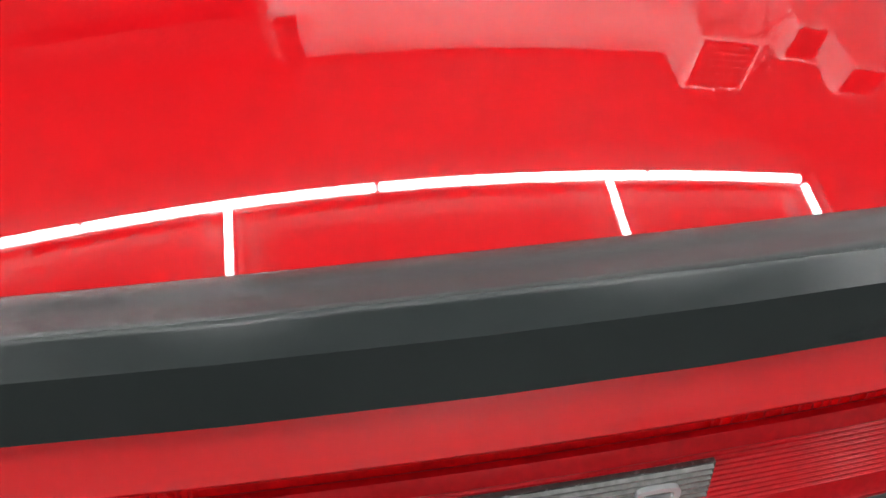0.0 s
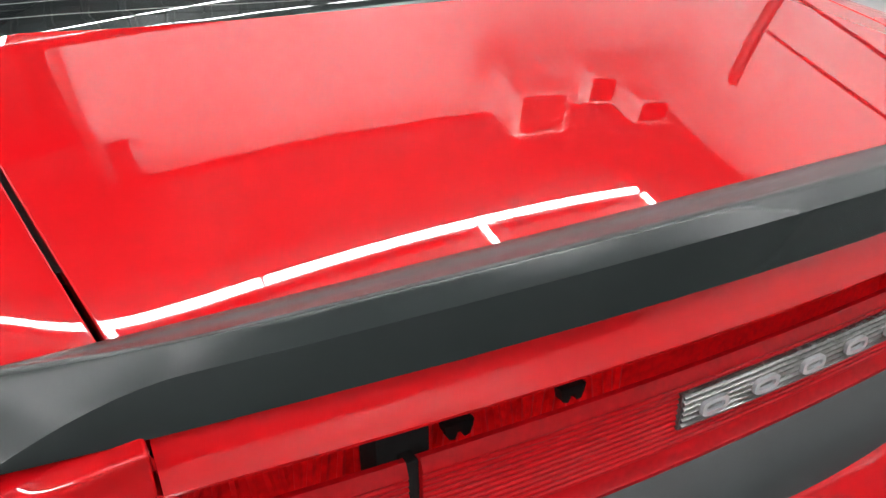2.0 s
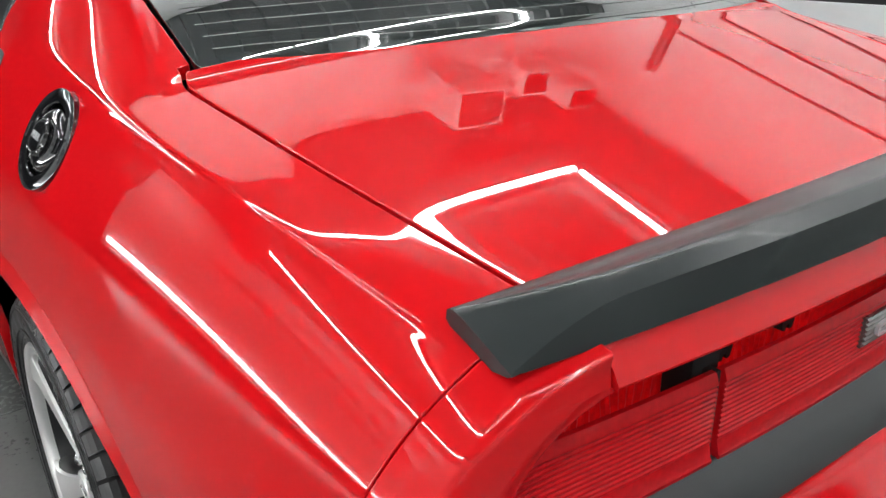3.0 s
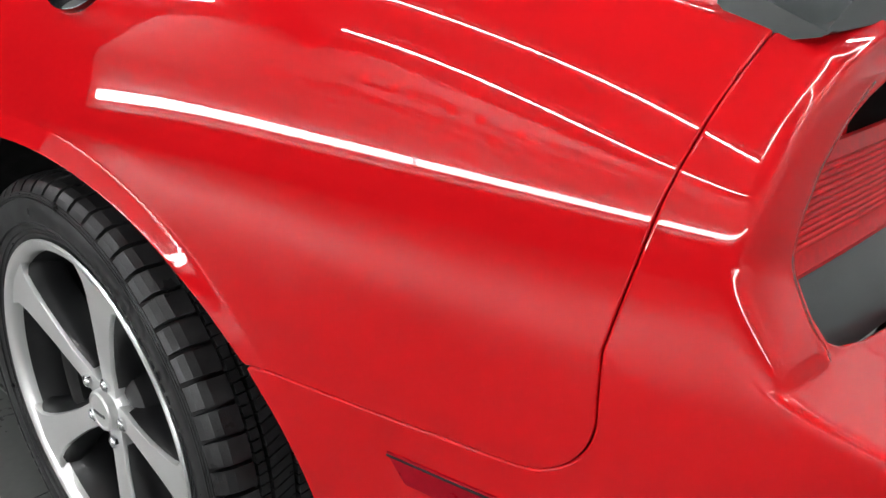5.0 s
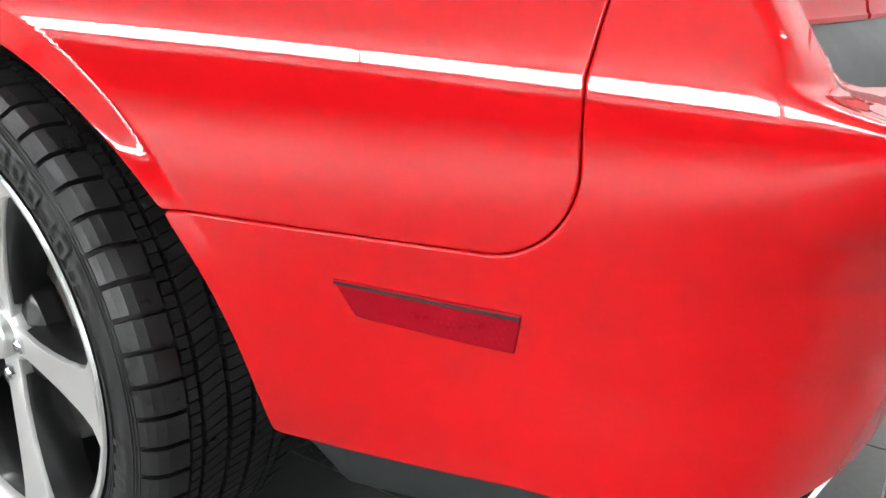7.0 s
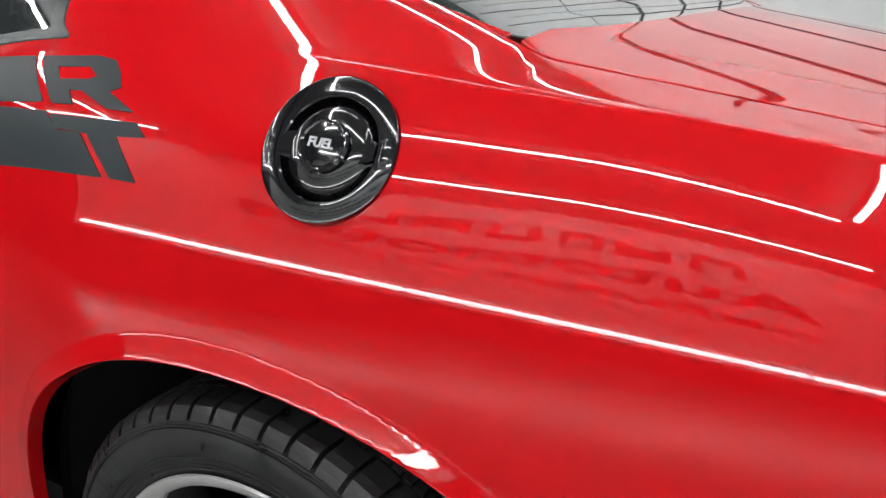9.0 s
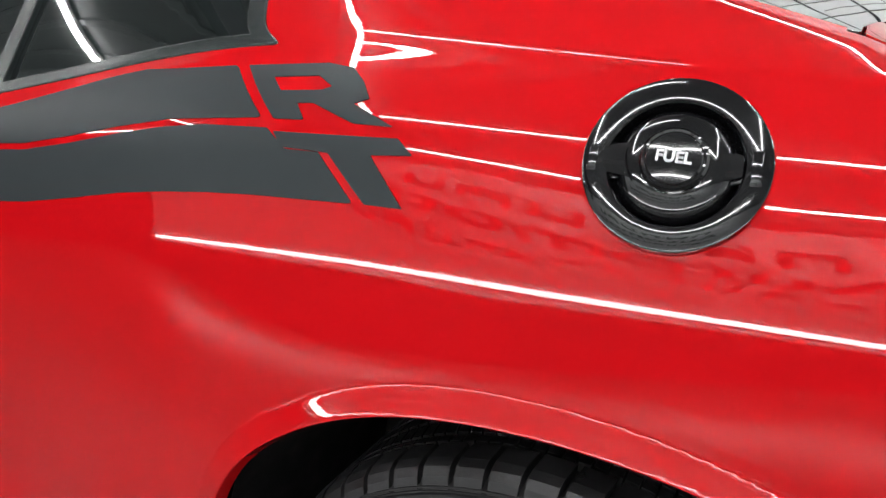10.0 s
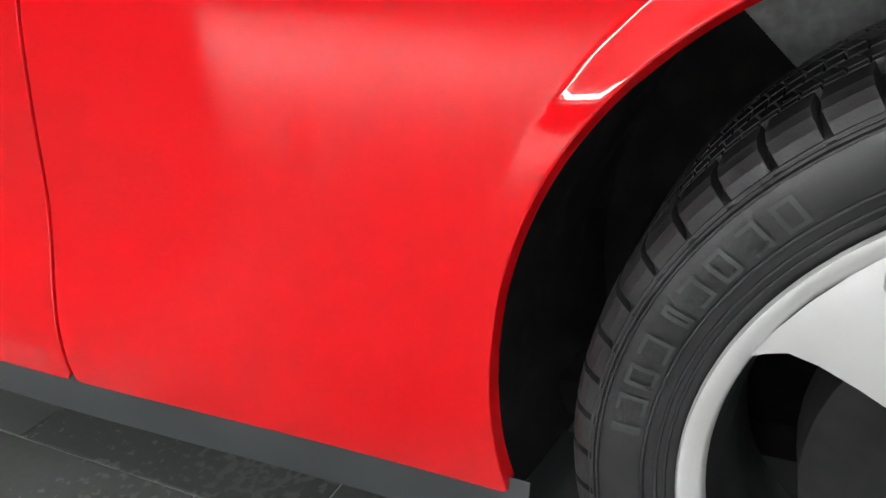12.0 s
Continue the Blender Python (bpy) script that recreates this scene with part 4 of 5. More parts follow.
def make_wheel(turn):
    wheel = new("wheel")
    # tyre: carcass, shoulder blocks, ribs
    tyre_bm = bmesh.new()
    prof = [(-0.108, 0.262), (-0.112, 0.272), (-0.116, 0.283), (-0.1225, 0.300), (-0.125, 0.316), (-0.1240, 0.330), (-0.1200, 0.342), (-0.1150, 0.343), (-0.1120, 0.3445), (-0.104, 0.3475), (-0.097, 0.350), (-0.085, 0.353), (0.085, 0.353), (0.097, 0.350), (0.113, 0.344), (0.125, 0.316), (0.1225, 0.30), (0.108, 0.262)]
    revolve(tyre_bm, prof, 120, "x")
    tyre = part("tyre", tyre_bm, RUBBER, wheel, "black road tyre with block tread")
    bm = bmesh.new()
    n = 60
    for k in range(n):
        for s in (-1, 1):
            a0 = 2 * math.pi * (k + (0.5 if s > 0 else 0)) / n
            a1 = a0 + 2 * math.pi / n * 0.83
            cols = []
            for x, r, sk in ((0.1225, 0.3400, 0.0), (0.116, 0.3500, 0.0), (0.109, 0.3570, 0.0), (0.099, 0.3612, 0.1), (0.074, 0.3635, 0.35)):
                cols.append([bm.verts.new((s * x, -rr * math.cos(a + sk * 0.03 * s), rr * math.sin(a + sk * 0.03 * s))) for a, rr in ((a0, r), ((a0 + a1) / 2, r), (a1, r), (a1, r - 0.012), (a0, r - 0.012))])
            for c, d in zip(cols, cols[1:]):
                for j in range(5):
                    bm.faces.new((c[j], c[(j + 1) % 5], d[(j + 1) % 5], d[j]))
            bm.faces.new(cols[0]), bm.faces.new(cols[-1][::-1])
    part("tread_block", bm, RUBBER, tyre, smooth=False)["kind"] = "stuff"
    bm = bmesh.new()
    n = 150
    for x0, x1, skew in ((-0.070, -0.058, 0.0), (-0.052, -0.022, 0.02), (-0.014, 0.014, 0.0), (0.022, 0.052, 0.02), (0.058, 0.070, 0.0)):
        for k in range(n):
            a0 = 2 * math.pi * k / n
            a1 = a0 + 2 * math.pi / n * 0.84
            v = [bm.verts.new((x, -r * math.cos(a + sk), r * math.sin(a + sk))) for x, sk in ((x0, 0), (x1, skew)) for a, r in ((a0, 0.3635), (a1, 0.3635), (a1, 0.352), (a0, 0.352))]
            bm.faces.new(v[:4]), bm.faces.new(v[4:][::-1])
            for j in range(4):
                bm.faces.new((v[j], v[(j + 1) % 4], v[4 + (j + 1) % 4], v[4 + j]))
    part("tread_rib", bm, RUBBER, tyre, smooth=False)["kind"] = "stuff"
    # raised rings, panels and bars on the outer sidewall
    for x, r in ((-0.1238, 0.3345), (-0.1225, 0.3380), (-0.1205, 0.3415), (-0.1232, 0.2985), (-0.1182, 0.2885), (-0.1155, 0.2820)):
        bm = bmesh.new()
        revolve(bm, [(x + 0.0015, r - 0.0018), (x - 0.0016, r - 0.0008), (x - 0.0016, r + 0.0008), (x + 0.0015, r + 0.0018)], 120, "x")
        part("sidewall_ring", bm, RUBBER, tyre)
    bm = bmesh.new()

    def arc_panel(a0, a1, r0, r1, lift, slant=0.0):
        m = max(2, int(abs(a1 - a0) / 0.04))
        prev = None
        for i in range(m + 1):
            a = mix(a0, a1, i / m)
            col = []
            for t in (0.0, 0.33, 0.67, 1.0):
                r = mix(r0, r1, t)
                aa = a + slant * (t - 0.5) * (1 if i in (0, m) else 0)
                bulge = np.interp(r, [0.272, 0.283, 0.300, 0.316, 0.330, 0.342], [0.112, 0.116, 0.1225, 0.125, 0.124, 0.120])
                col.append(bm.verts.new((-bulge - lift, -r * math.cos(aa), r * math.sin(aa))))
            if prev:
                for j in range(3):
                    bm.faces.new((prev[j], prev[j + 1], col[j + 1], col[j]))
            prev = col

    for base in (math.radians(128), math.radians(-52)):
        for i, (wd, gap) in enumerate(((0.055, 0.02), (0.05, 0.02), (0.055, 0.02), (0.05, 0.02), (0.03, 0.05), (0.06, 0.02), (0.06, 0.03), (0.05, 0.03), (0.025, 0.02))):
            a = base + 0.06 + 0.088 * i
            arc_panel(a, a + wd, 0.303, 0.306, 0.0034), arc_panel(a, a + wd, 0.3225, 0.3255, 0.0034)
            arc_panel(a, a + 0.012, 0.303, 0.3255, 0.0034)
            if i % 2 == 0:
                arc_panel(a + wd - 0.012, a + wd, 0.303, 0.3255, 0.0034)
    for base in (math.radians(205), math.radians(20)):
        for i in range(8):
            a = base + 0.10 * i
            arc_panel(a, a + 0.065, 0.303, 0.307, 0.0034), arc_panel(a, a + 0.065, 0.324, 0.328, 0.0034), arc_panel(a, a + 0.014, 0.303, 0.328, 0.0034)
            if i % 3:
                arc_panel(a + 0.05, a + 0.065, 0.303, 0.328, 0.0034)
    for base in (0.3, 1.75, 3.2, 4.9):
        for i in range(12):
            a = base + 0.028 * i
            arc_panel(a, a + 0.017, 0.2905, 0.2935, 0.0016)
    part("sidewall_mark", bm, RUBBER_MARK, tyre, "raised bars of lettering on the sidewall")["kind"] = "stuff"
    # rim
    bm = bmesh.new()
    revolve(bm, [(-0.116, 0.2735), (-0.1195, 0.2715), (-0.1195, 0.2675), (-0.113, 0.2565), (-0.106, 0.2535), (-0.098, 0.2525)], 120, "x")
    rim = part("rim", bm, POLISHED, wheel, "polished alloy rim with five spokes")
    bm = bmesh.new()
    revolve(bm, [(-0.098, 0.2528), (-0.085, 0.248), (-0.05, 0.240), (0.05, 0.236), (0.10, 0.25), (0.10, 0.27)], 96, "x")
    part("barrel", bm, POCKET, rim, "dark painted barrel")
    for k in range(5):
        a = turn + 2 * math.pi * k / 5
        d, t = Vector((0, -math.cos(a), math.sin(a))), Vector((0, math.sin(a), math.cos(a)))
        bm = bmesh.new()
        st = [(0.030, 0.0215, -0.088, 0.020), (0.060, 0.0200, -0.091, 0.020), (0.10, 0.0195, -0.097, 0.024), (0.145, 0.0225, -0.1025, 0.030), (0.185, 0.0275, -0.107, 0.034), (0.215, 0.0335, -0.110, 0.034), (0.235, 0.041, -0.1125, 0.030), (0.248, 0.052, -0.1135, 0.022), (0.256, 0.064, -0.1135, 0.012)]
        rows = []
        for r, hw, x, dep in st:
            row = []
            for f, dx, wide in ((-1, dep, 0.90), (-1, 0.006, 1.0), (-0.93, 0.0015, 1.0), (-0.5, 0.0004, 1.0), (0, -0.0006, 1.0), (0.5, 0.0004, 1.0), (0.93, 0.0015, 1.0), (1, 0.006, 1.0), (1, dep, 0.90)):
                row.append(bm.verts.new(d * math.sqrt(max(r * r - (hw * f) ** 2 * (0.9 if r > 0.24 else 0), 0.0001)) + t * hw * f * wide + Vector((x + dx, 0, 0))))
            rows.append(row)
        for p, q in zip(rows, rows[1:]):
            for j in range(8):
                bm.faces.new((p[j], p[j + 1], q[j + 1], q[j]))
        sp = part("spoke", bm, POLISHED, rim, "polished spoke")
        bm = bmesh.new()
        rows = []
        for r, hw, x, dep in st[1:]:
            row = [bm.verts.new(d * r + t * hw * f + Vector((x + dx, 0, 0))) for f, dx in ((-1.02, 0.007), (-1.35, 0.03), (-1.2, 0.06), (1.2, 0.06), (1.35, 0.03), (1.02, 0.007))]
            rows.append(row)
        for p, q in zip(rows, rows[1:]):
            for j in range(5):
                bm.faces.new((p[j], p[j + 1], q[j + 1], q[j]))
        part("pocket", bm, POCKET, sp, "dark painted spoke flank")
        b = a
        bm = bmesh.new()
        c = Vector((-0.086, -0.053 * math.cos(b), 0.053 * math.sin(b)))
        bmesh.ops.create_cone(bm, cap_ends=True, segments=6, radius1=0.0115, radius2=0.0105, depth=0.02, matrix=Matrix.Translation(c) @ Matrix.Rotation(radians(-90), 4, "Y"))
        bmesh.ops.create_uvsphere(bm, u_segments=12, v_segments=6, radius=0.0095, matrix=Matrix.Translation(c + Vector((-0.009, 0, 0))) @ Matrix.Diagonal((0.5, 1, 1, 1)))
        part("lug_nut", bm, CHROME, rim, "chrome lug nut")
    bm = bmesh.new()
    revolve(bm, [(-0.072, 0.047), (-0.082, 0.046), (-0.086, 0.043), (-0.089, 0.036)], 60, "x")
    hub = part("hub", bm, POLISHED, rim, "polished hub")
    bm = bmesh.new()
    revolve(bm, [(-0.04, 0.084), (-0.066, 0.079), (-0.072, 0.068), (-0.074, 0.044)], 60, "x")
    part("hub_flange", bm, POCKET, rim, "dark painted hub flange")
    bm = bmesh.new()
    revolve(bm, [(-0.085, 0.0335), (-0.099, 0.0325), (-0.1015, 0.030), (-0.1015, 0.027), (-0.1005, 0.026), (-0.1015, 0.012), (-0.1018, 0.0)], 48, "x")
    cap_ob = part("hub_cap", bm, POLISHED, hub, "silver hub cap with a small plain mark")
    bm = bmesh.new()
    for i in range(5):
        box(bm, -0.1030, -0.1010, -0.016 + 0.0068 * i, -0.0112 + 0.0068 * i, -0.006, -0.001, 0.0003)
    part("cap_mark", bm, PIPE, cap_ob)
    bm = bmesh.new()
    revolve(bm, [(-0.045, 0.10), (-0.045, 0.172), (-0.038, 0.174), (-0.020, 0.174), (-0.014, 0.172), (-0.014, 0.10), (-0.03, 0.06)], 72, "x")
    part("brake_disc", bm, STEEL, wheel, "grey steel brake disc")
    bm = bmesh.new()
    v = []
    for i in range(9):
        a = math.radians(150 + 60 * i / 8)
        v.append([bm.verts.new((x, -r * math.cos(a), r * math.sin(a))) for x, r in ((-0.075, 0.125), (-0.080, 0.150), (-0.072, 0.186), (-0.01, 0.190), (-0.01, 0.125))])
    for p, q in zip(v, v[1:]):
        for j in range(5):
            bm.faces.new((p[j], p[(j + 1) % 5], q[(j + 1) % 5], q[j]))
    bm.faces.new(v[0][::-1]), bm.faces.new(v[-1])
    part("brake_caliper", bm, DARK, wheel, "black brake caliper")
    return wheel


wheel_rl = make_wheel(math.radians(-4))
wheel_rl.parent = car
wheel_rl.matrix_basis = Matrix.Translation((WHEEL_X, 0, 0.364))
wheel_rl["label"] = "polished five-spoke wheel with black tyre"


copy_thing(wheel_rl, Matrix.Translation((-WHEEL_X, 0, 0.364)) @ Matrix.Rotation(math.pi, 4, "Z"))
# ---- front half of the car ----
def front_arch(y, z):
    return np.hypot(y - 2.95, z - 0.364) - 0.405


for flip in (False, True):
    sheet("front_wing", RED, np.arange(1.85, 3.72, 0.02), np.arange(0.6, 15.6, 0.15), lambda P, U, W: np.minimum(np.minimum(P[..., 1] - 1.868, 3.70 - P[..., 1]), np.minimum(np.minimum(front_arch(P[..., 1], P[..., 2]), P[..., 2] - 0.22), (15.2 - W) * 0.03)), car, "gloss red front wing", edge=0.03, mirror=flip)
    s = 1 if flip else -1
    bm = bmesh.new()
    rings = []
    for k in range(33):
        a = math.radians(-35 + 250 * k / 32)
        rings.append([bm.verts.new((s * x, 2.95 - r * math.cos(a), 0.364 + r * math.sin(a))) for x, r in ((0.90, 0.42), (0.5, 0.44), (0.5, 0.06))])
    for a, b in zip(rings, rings[1:]):
        for j in range(2):
            bm.faces.new((a[j], a[j + 1], b[j + 1], b[j]))
    part("wheel_arch_liner", bm, DARK, car)
    bm = bmesh.new()
    rows = []
    for t in np.linspace(0, 1, 9):
        c = Vector((s * mix(0.845, 0.645, t), mix(1.86, 1.18, t), mix(1.01, 1.405, t) + 0.02 * math.sin(math.pi * t)))
        rows.append([bm.verts.new(c + Vector((s * dx, dy, dz))) for dx, dy, dz in ((0.006, -0.03, -0.01), (0.012, 0.0, 0.004), (-0.01, 0.035, 0.012), (-0.03, 0.03, 0.0), (-0.02, -0.02, -0.02))])
    for a, b in zip(rows, rows[1:]):
        for j in range(5):
            bm.faces.new((a[j], a[(j + 1) % 5], b[(j + 1) % 5], b[j]))
    part("windscreen_pillar", bm, RED, car)

bm = bmesh.new()
rows = []
for t in np.linspace(0, 1, 9):
    half = mix(0.83, 0.635, t)
    rows.append([bm.verts.new((half * f, mix(1.875, 1.19, t) + 0.10 * (1 - f * f) * (1 - 0.6 * t), mix(1.005, 1.405, t) + 0.02 * math.sin(math.pi * t) + 0.035 * (1 - f * f))) for f in np.linspace(-1, 1, 17)])
for a, b in zip(rows, rows[1:]):
    for j in range(16):
        bm.faces.new((a[j], a[j + 1], b[j + 1], b[j]))
part("windscreen", bm, GLASS, car, "dark tinted windscreen")
bm = bmesh.new()
rows = []
for y in np.linspace(1.90, 3.72, 22):
    k = (y - 1.90) / 1.82
    rows.append([bm.verts.new((0.835 * f, y + 0.06 * (1 - f * f), 1.004 - 0.03 * k * k + 0.045 * (1 - f * f) * (1 - 0.5 * k) + 0.018 * math.exp(-((abs(f) - 0.32) / 0.12) ** 2))) for f in np.linspace(-1, 1, 33)])
for a, b in zip(rows, rows[1:]):
    for j in range(32):
        bm.faces.new((a[j], a[j + 1], b[j + 1], b[j]))
for a in (rows[0], rows[-1]):
    low = [bm.verts.new(v.co + Vector((0, 0, -0.04))) for v in a]
    for j in range(32):
        bm.faces.new((a[j], a[j + 1], low[j + 1], low[j]))
part("bonnet", bm, RED, car, "gloss red bonnet")
bm = bmesh.new()
loft(bm, np.linspace(-0.90, 0.90, 25), lambda x: [(3.62, 0.66), (3.86 - 0.16 * x ** 4, 0.66), (3.89 - 0.16 * x ** 4, 0.62), (3.88 - 0.16 * x ** 4, 0.42), (3.82 - 0.16 * x ** 4, 0.26), (3.62, 0.24)])
part("front_bumper", bm, RED, car, "gloss red front bumper")
bm = bmesh.new()
loft(bm, np.linspace(-0.88, 0.88, 25), lambda x: [(3.62, 0.955), (3.74 - 0.10 * x ** 4, 0.955), (3.70 - 0.10 * x ** 4, 0.665), (3.62, 0.665)])
grille = part("grille", bm, DARK, car, "black front grille")
for x in (-0.70, -0.48, 0.48, 0.70):
    bm = bmesh.new()
    bmesh.ops.create_cone(bm, cap_ends=True, segments=32, radius1=0.085, radius2=0.075, depth=0.08, matrix=Matrix.Translation((x, 3.70, 0.81)) @ Matrix.Rotation(radians(-90), 4, "X"))
    part("headlight", bm, CHROME, grille, "round headlight")
bm = bmesh.new()
box(bm, -0.68, 0.68, -0.55, 3.6, 0.22, 0.27, 0.01)
part("underbody", bm, DARK, car, "dark underbody")
for x, turned in ((-0.80, False), (0.80, True)):
    m = Matrix.Translation((x, 2.95, 0.364)) @ (Matrix.Rotation(math.pi, 4, "Z") if turned else Matrix.Identity(4))
    copy_thing(wheel_rl, m).parent = car
# ---- the room ----
X0, X1, Y0, Y1 = -7.0, 6.2, -10.0, 4.15


def slab(name, x0, x1, y0, y1, z0, z1, mat, label, bevel=0.0):
    bm = bmesh.new()
    box(bm, x0, x1, y0, y1, z0, z1, bevel)
    return tagged(part(name, bm, mat, None, smooth=False), label, "wall" if "wall" in name else name, "", "structure")


slab("wall_west", X0 - 0.15, X0, Y0 - 0.15, 8.3, 0, CEIL, WALL, "plain white painted wall with dark sign lettering")
slab("wall_west_end", X0 - 0.15, X0, 8.3, 16.15, 0, CEIL, WAINSCOT, "dark grey end of the sign wall")
slab("wall_east", X1, X1 + 0.15, Y0 - 0.15, Y1 + 0.15, 0, CEIL, WALL, "plain white painted wall behind the overhead door")
slab("wall_south", X0, X1, Y0 - 0.15, Y0, 0, CEIL, WALL, "plain white painted wall")
slab("wall_north", -0.7, X1, Y1, Y1 + 0.15, 0, CEIL, WALL, "plain white painted wall with a grey pipe")
slab("wall_alcove", -0.7, -0.55, Y1 + 0.15, 16.0, 0, CEIL, WAINSCOT, "dark grey return wall of the alcove")
slab("wall_far", X0, -0.7, 16.0, 16.15, 0, CEIL, WAINSCOT, "dark grey wall at the end of the alcove")
slab("ceiling_beam", X0, -0.7, Y1, Y1 + 0.2, CEIL - 0.5, CEIL + 0.002, HEATER, "dark grey steel beam across the opening")
bm = bmesh.new()
n = 44
prof = []
for i in range(n):
    x = X0 + (X1 - X0) * i / n
    prof += [(x, CEIL + 0.035), (x + 0.225, CEIL + 0.035), (x + 0.240, CEIL), (x + 0.285, CEIL)]
prof.append((X1, CEIL + 0.035))
lo = [[bm.verts.new((x, y, z)) for y in (Y0, 16.0)] for x, z in prof]
hi = [[bm.verts.new((x, y, CEIL + 0.14)) for y in (Y0, 16.0)] for x, z in prof]
for a, b, c, d in zip(lo, lo[1:], hi, hi[1:]):
    bm.faces.new((a[0], a[1], b[1], b[0]))
    bm.faces.new((c[0], d[0], d[1], c[1]))
tagged(part("ceiling", bm, CEILING, None, smooth=False), "grey ribbed steel ceiling of the workshop", "ceiling", "", "structure")


def tube_light(x0, y0, x1, y1):
    bm = bmesh.new()
    w = 0.03
    box(bm, min(x0, x1) - w, max(x0, x1) + w, min(y0, y1) - w, max(y0, y1) + w, CEIL - 0.10, CEIL - 0.05, 0.012)
    ob = part("tube_light", bm, TUBE, None, smooth=False)
    tagged(ob, "lit white tube light under the ribbed ceiling", "light", "ceiling tube lights")
    bm = bmesh.new()
    box(bm, min(x0, x1) - 0.04, max(x0, x1) + 0.04, min(y0, y1) - 0.04, max(y0, y1) + 0.04, CEIL - 0.05, CEIL + 0.003)
    part("mount", bm, WALL, ob)


JOINT = 0.045
for a, b in ((-3.55, -2.37), (-2.37, 0.19), (0.19, 2.75), (2.75, 4.4)):
    tube_light(a + JOINT, 2.65, b - JOINT, 2.65)
for a, b in ((-3.55, -2.37), (-2.37, 0.19), (0.19, 2.75), (2.75, 4.15)):
    tube_light(a + JOINT, -2.45, b - JOINT, -2.45)
for x in (-3.7, 4.4):
    for a, b in ((-2.35, 0.1), (0.1, 2.6)):
        tube_light(x, a + JOINT, x, b - JOINT)
# unseen rear rows and links, added to brighten the back wall behind the tail
for a, b in ((-1.0, 1.55), (1.55, 4.15)):
    tube_light(a + JOINT, -5.6, b - JOINT, -5.6)
    tube_light(a + JOINT, -8.4, b - JOINT, -8.4)
for x in (0.2, 4.3):
    tube_light(x, -5.5 + JOINT, x, -2.55 - JOINT)
# unseen cross tubes, added to light the alcove past the beam
for y in (7.2, 10.4):
    tube_light(-5.8, y, -3.3, y)
    tube_light(-3.2, y, -1.0, y)
for x in (-1.12, 2.35):
    tube_light(x, 0.1, x, 2.6)
# the two spans from 6.0 to 11.2 are likewise added for alcove light
for a, b in ((-3.2, 0.5), (0.5, 3.3), (6.0, 8.6), (8.6, 11.2)):
    tube_light(-6.0, a + JOINT, -6.0, b - JOINT)

# long low tubes along the sign wall
for a, b in ((-9.4, -6.2), (-6.2, -2.0), (-2.0, 2.1), (2.1, 7.95)):
    bm = bmesh.new()
    box(bm, X0 + 0.05, X0 + 0.14, a + 0.03, b - 0.03, 0.955, 1.145, 0.03)
    ob = tagged(part("wall_tube_light", bm, WIDE_TUBE, None, smooth=False), "long lit white tube fixed low along the sign wall", "light", "wall tube lights")
    bm = bmesh.new()
    box(bm, X0 - 0.003, X0 + 0.05, a + 0.02, b - 0.02, 0.93, 1.17)
    part("backplate", bm, WALL, ob)


slab("wall_panelling", X0 - 0.002, X0 + 0.03, Y0, 8.3, 0.0, 0.76, WAINSCOT, "dark grey lower panelling along the sign wall", 0.004)


def sign_row(y0, y1, z0, z1, n, fill):
    """A row of dark upright blocks standing for letters of the wall sign."""
    step = (y1 - y0) / n
    for k in range(n):
        bm = bmesh.new()
        a = y0 + k * step
        w = step * fill * (0.92, 1.0, 0.84)[k % 3]
        s = (z1 - z0) * 0.26
        bars = [(a, a + s, z0, z1), (a + s, a + w - s, z1 - s, z1), (a + w - s, a + w, z0, z1)]
        if k % 2:
            bars[1] = (a + s, a + w - s, z0, z0 + s)
        if k % 3 == 1:
            bars.append((a + s, a + w - s, (z0 + z1 - s) / 2, (z0 + z1 + s) / 2))
        for b in bars:
            box(bm, X0 - 0.003, X0 + 0.02, *b)
        tagged(part("sign_letter_block", bm, SIGN, None, smooth=False), "dark blue-black letter block of the wall sign", "sign", "wall sign letters")


sign_row(-1.75, 3.45, 4.28, 4.78, 6, 0.80)
cu = bpy.data.curves.new("sign_word", "FONT")
cu.body, cu.size, cu.extrude, cu.offset = "Automotive", 1.0, 0.01, 0.012
word = bpy.data.objects.new("sign_word", cu)
scene.collection.objects.link(word)
me = bpy.data.meshes.new_from_object(word.evaluated_get(bpy.context.evaluated_depsgraph_get()))
bpy.data.objects.remove(word)
xy = np.array([v.co[:2] for v in me.vertices])
(wx0, wz0), (wx1, wz1) = xy.min(0), xy.max(0)
for v in me.vertices:
    v.co = (X0 + 0.008 + v.co.z, mix(-2.5, 4.75, (v.co.x - wx0) / (wx1 - wx0)), mix(3.45, 4.05, (v.co.y - wz0) / (wz1 - wz0)))
me.materials.clear()
me.materials.append(SIGN)
tagged(new("sign_word", me), "dark word Automotive fixed on the white wall", "sign")
sign_row(-2.3, 4.6, 2.85, 3.12, 13, 0.72)

# overhead garage door on the east wall
door = new("overhead_door")
tagged(door, "white panelled overhead garage door, closed", "door", "", "structure")
door.location = (X1, 0, 0)
# dark slab added behind the panels so that their gaps read dark
bm = bmesh.new()
box(bm, -0.02, 0.002, -4.0, 3.2, 0.02, 3.95)
part("door_seal", bm, HEATER, door, "dark backing slab behind the panel gaps", smooth=False)
for k in range(6):
    bm = bmesh.new()
    box(bm, -0.06, -0.01, -4.0, 3.2, 0.02 + 0.66 * k, 0.66 + 0.66 * k - 0.035, 0.012)
    part("door_panel", bm, WALL, door, smooth=False)
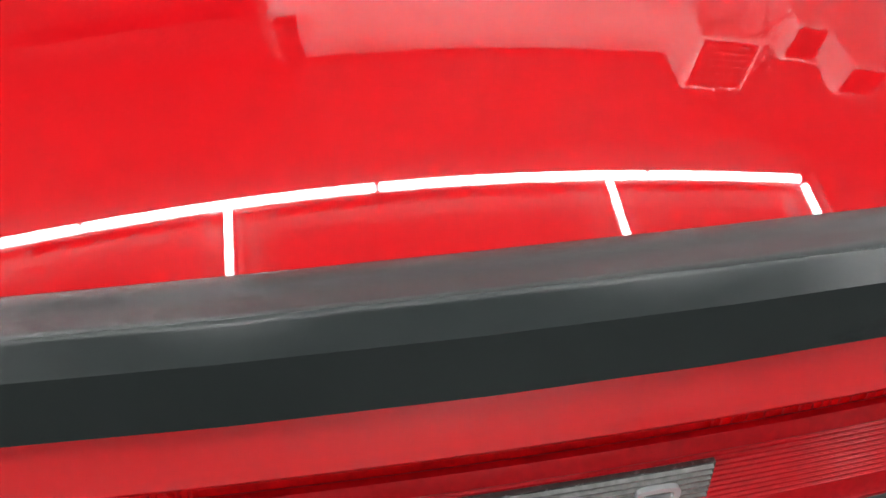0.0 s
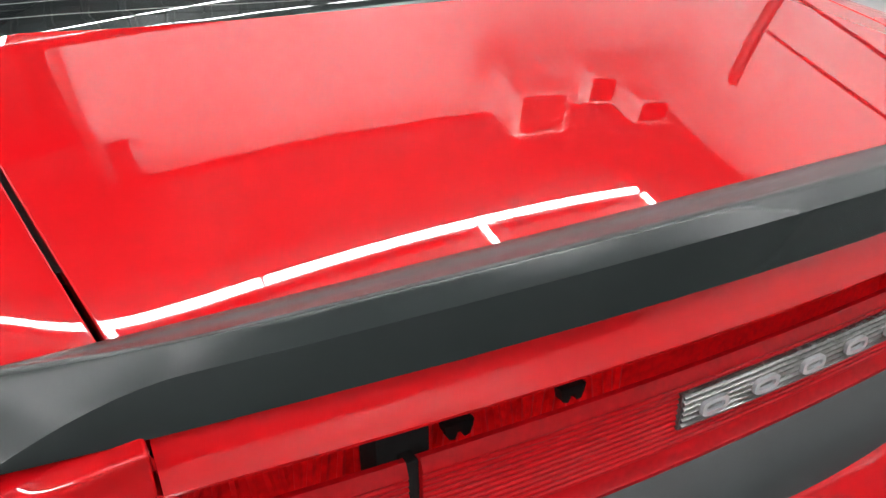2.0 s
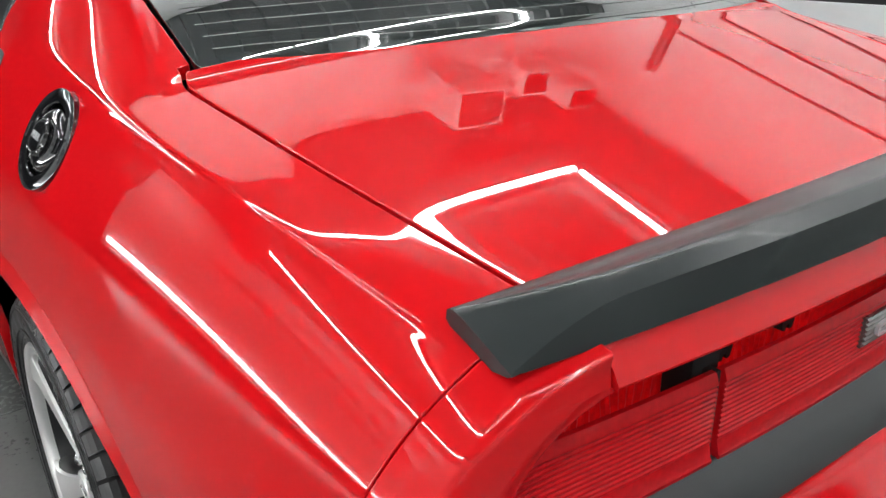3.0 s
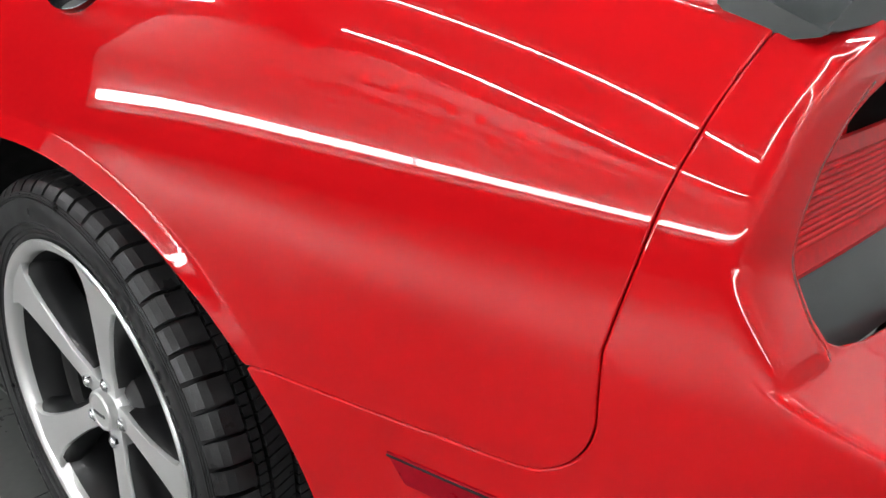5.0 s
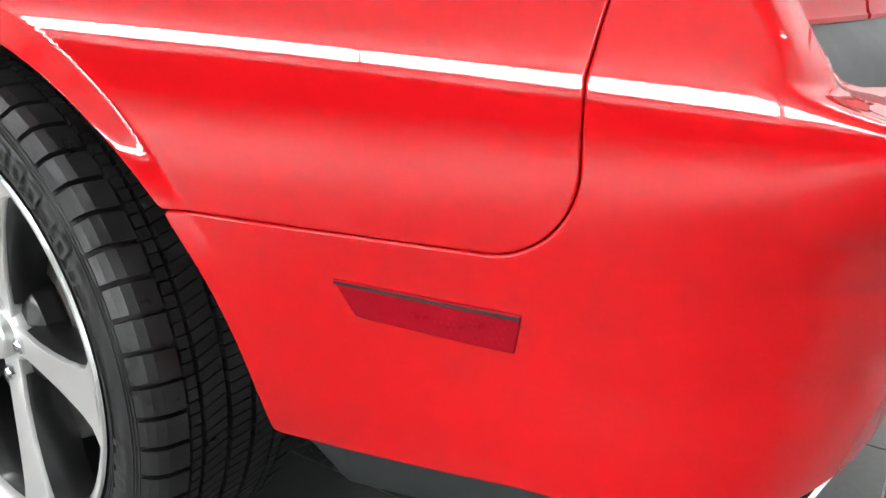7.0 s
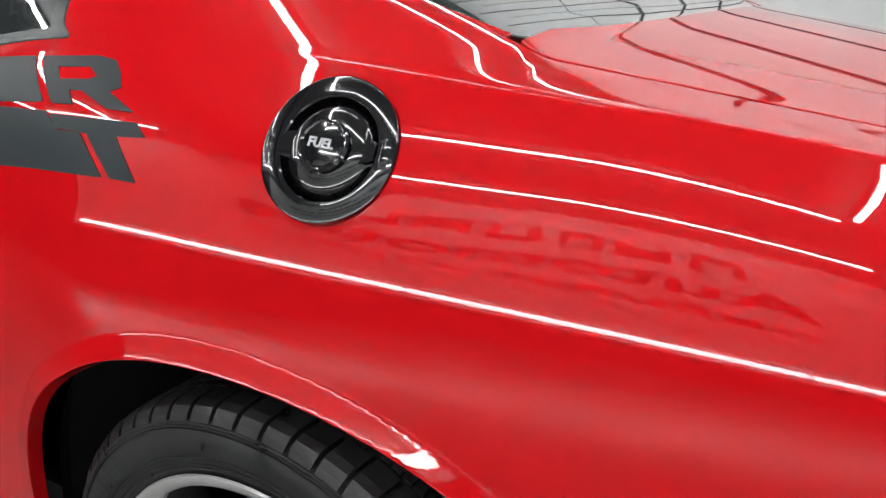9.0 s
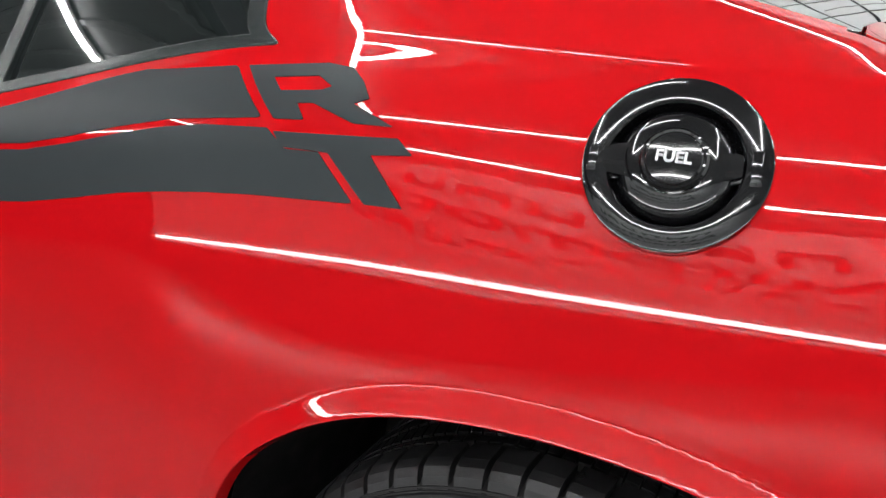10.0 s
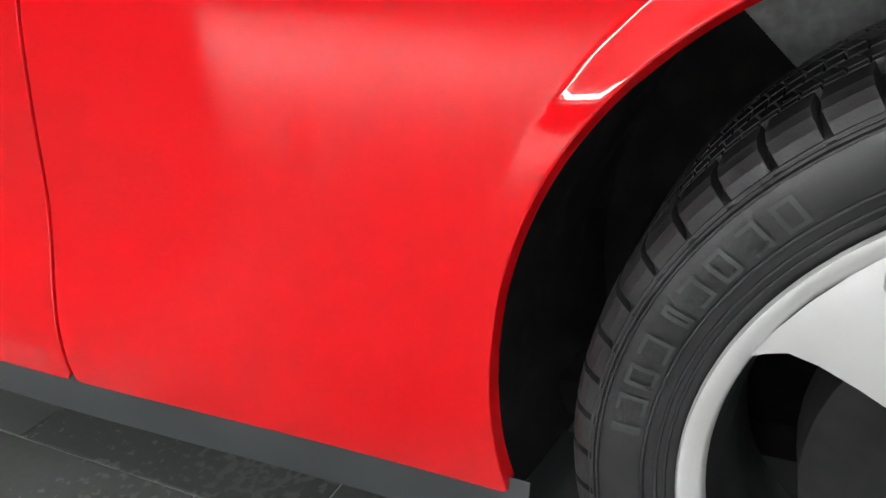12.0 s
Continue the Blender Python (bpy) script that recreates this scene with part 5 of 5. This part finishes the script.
for y in (-4.08, 3.28):
    bm = bmesh.new()
    box(bm, -0.09, 0.002, y - 0.05, y + 0.05, 0.0, 4.3, 0.01)
    part("door_track", bm, PIPE, door, "grey steel door track", smooth=False)


def ceiling_heater(x0, x1, y0, y1, drop, tall):
    ob = new("ceiling_heater")
    zt = CEIL - drop
    bm = bmesh.new()
    box(bm, x0, x1, y0, y1, zt - tall, zt, 0.02)
    part("casing", bm, WALL, ob, "pale painted steel casing", smooth=False)
    bm = bmesh.new()
    box(bm, x0 + 0.05, x1 - 0.05, y0 - 0.012, y0 + 0.004, zt - tall + 0.05, zt - 0.05)
    part("grille", bm, DARK, ob, "dark louvred grille", smooth=False)
    for k in range(7):
        bm = bmesh.new()
        z = zt - tall + 0.07 + (tall - 0.16) * k / 6
        box(bm, x0 + 0.06, x1 - 0.06, y0 - 0.024, y0 - 0.008, z, z + 0.018)
        part("louvre", bm, HEATER, ob, smooth=False)
    for x in (x0 + 0.06, x1 - 0.06):
        bm = bmesh.new()
        box(bm, x - 0.01, x + 0.01, (y0 + y1) / 2 - 0.01, (y0 + y1) / 2 + 0.01, zt - 0.005, CEIL + 0.036)
        part("hanger", bm, PIPE, ob, smooth=False)
    tagged(ob, "white heater with dark grille hung under the ceiling", "heater", "ceiling heaters")


for a, b, drop, tall in ((3.20, 3.85, 0.40, 0.60), (4.05, 4.45, 0.80, 0.42), (4.85, 5.35, 0.45, 0.40)):
    ceiling_heater(a, b, 3.3, 3.8, drop, tall)
bm = bmesh.new()
box(bm, -0.70, -0.60, Y1 - 0.07, Y1 + 0.002, 0.0, CEIL + 0.003, 0.02)
tagged(part("wall_pipe", bm, PIPE, None), "grey pipe standing against the white wall", "pipe")
bm = bmesh.new()
box(bm, -0.55, -0.35, Y1 - 0.13, Y1 + 0.002, CEIL - 0.45, CEIL - 0.05, 0.012)
tagged(part("junction_box", bm, HEATER, None, smooth=False), "dark junction box high on the white wall", "box")
bm = bmesh.new()
box(bm, 3.07, 5.9, 3.05, 3.09, CEIL - 0.04, CEIL + 0.003, 0.01)
tagged(part("ceiling_pipe", bm, PIPE, None), "thin grey pipe along the ribbed ceiling", "pipe")

bm = bmesh.new()
box(bm, X0, X1, Y0, Y1, -0.12, -0.003)
box(bm, X0, -0.7, Y1, 16.0, -0.12, -0.003)
floor = tagged(part("floor", bm, GROUT, None, smooth=False), "dark slate tiled floor with thin pale joints", "floor", "", "structure")
bm = bmesh.new()
TW, TL = 0.2935, 0.59
box(bm, -TW / 2 + 0.0018, TW / 2 - 0.0018, -TL / 2 + 0.0018, TL / 2 - 0.0018, -0.01, 0.0, 0.0015)
tile_me = bpy.data.meshes.new("tile")
bm.to_mesh(tile_me)
bm.free()
tile_me.materials.append(TILE)
rv, rf = [], []
for i in range(-24, 25):
    xc = -0.485 + TW * (i + 0.5)
    off = -0.39 if i % 2 else -0.785
    for j in range(-17, 28):
        yc = off + TL * (j + 0.5)
        if not (X0 < xc - TW / 2 and xc + TW / 2 < X1 and Y0 < yc - TL / 2 and yc + TL / 2 < (16.0 if xc < -0.9 else Y1)):
            continue
        if -1.9 < xc < 0.7 and -1.8 < yc < 2.2:
            t = new("tile", tile_me)
            t.parent = floor
            t.location = (xc, yc, 0)
        else:
            a, b, c, d = xc - TW / 2 + 0.0018, xc + TW / 2 - 0.0018, yc - TL / 2 + 0.0018, yc + TL / 2 - 0.0018
            k = len(rv)
            rv += [(a, c, 0), (b, c, 0), (b, d, 0), (a, d, 0), (a, c, -0.01), (b, c, -0.01), (b, d, -0.01), (a, d, -0.01)]
            rf += [(k, k + 1, k + 2, k + 3)] + [(k + m, k + 4 + m, k + 4 + (m + 1) % 4, k + (m + 1) % 4) for m in range(4)]
me = bpy.data.meshes.new("tile_field")
me.from_pydata(rv, [], rf)
me.materials.append(TILE)
ob = new("tile_field", me)
ob.parent = floor
ob["kind"] = "stuff"
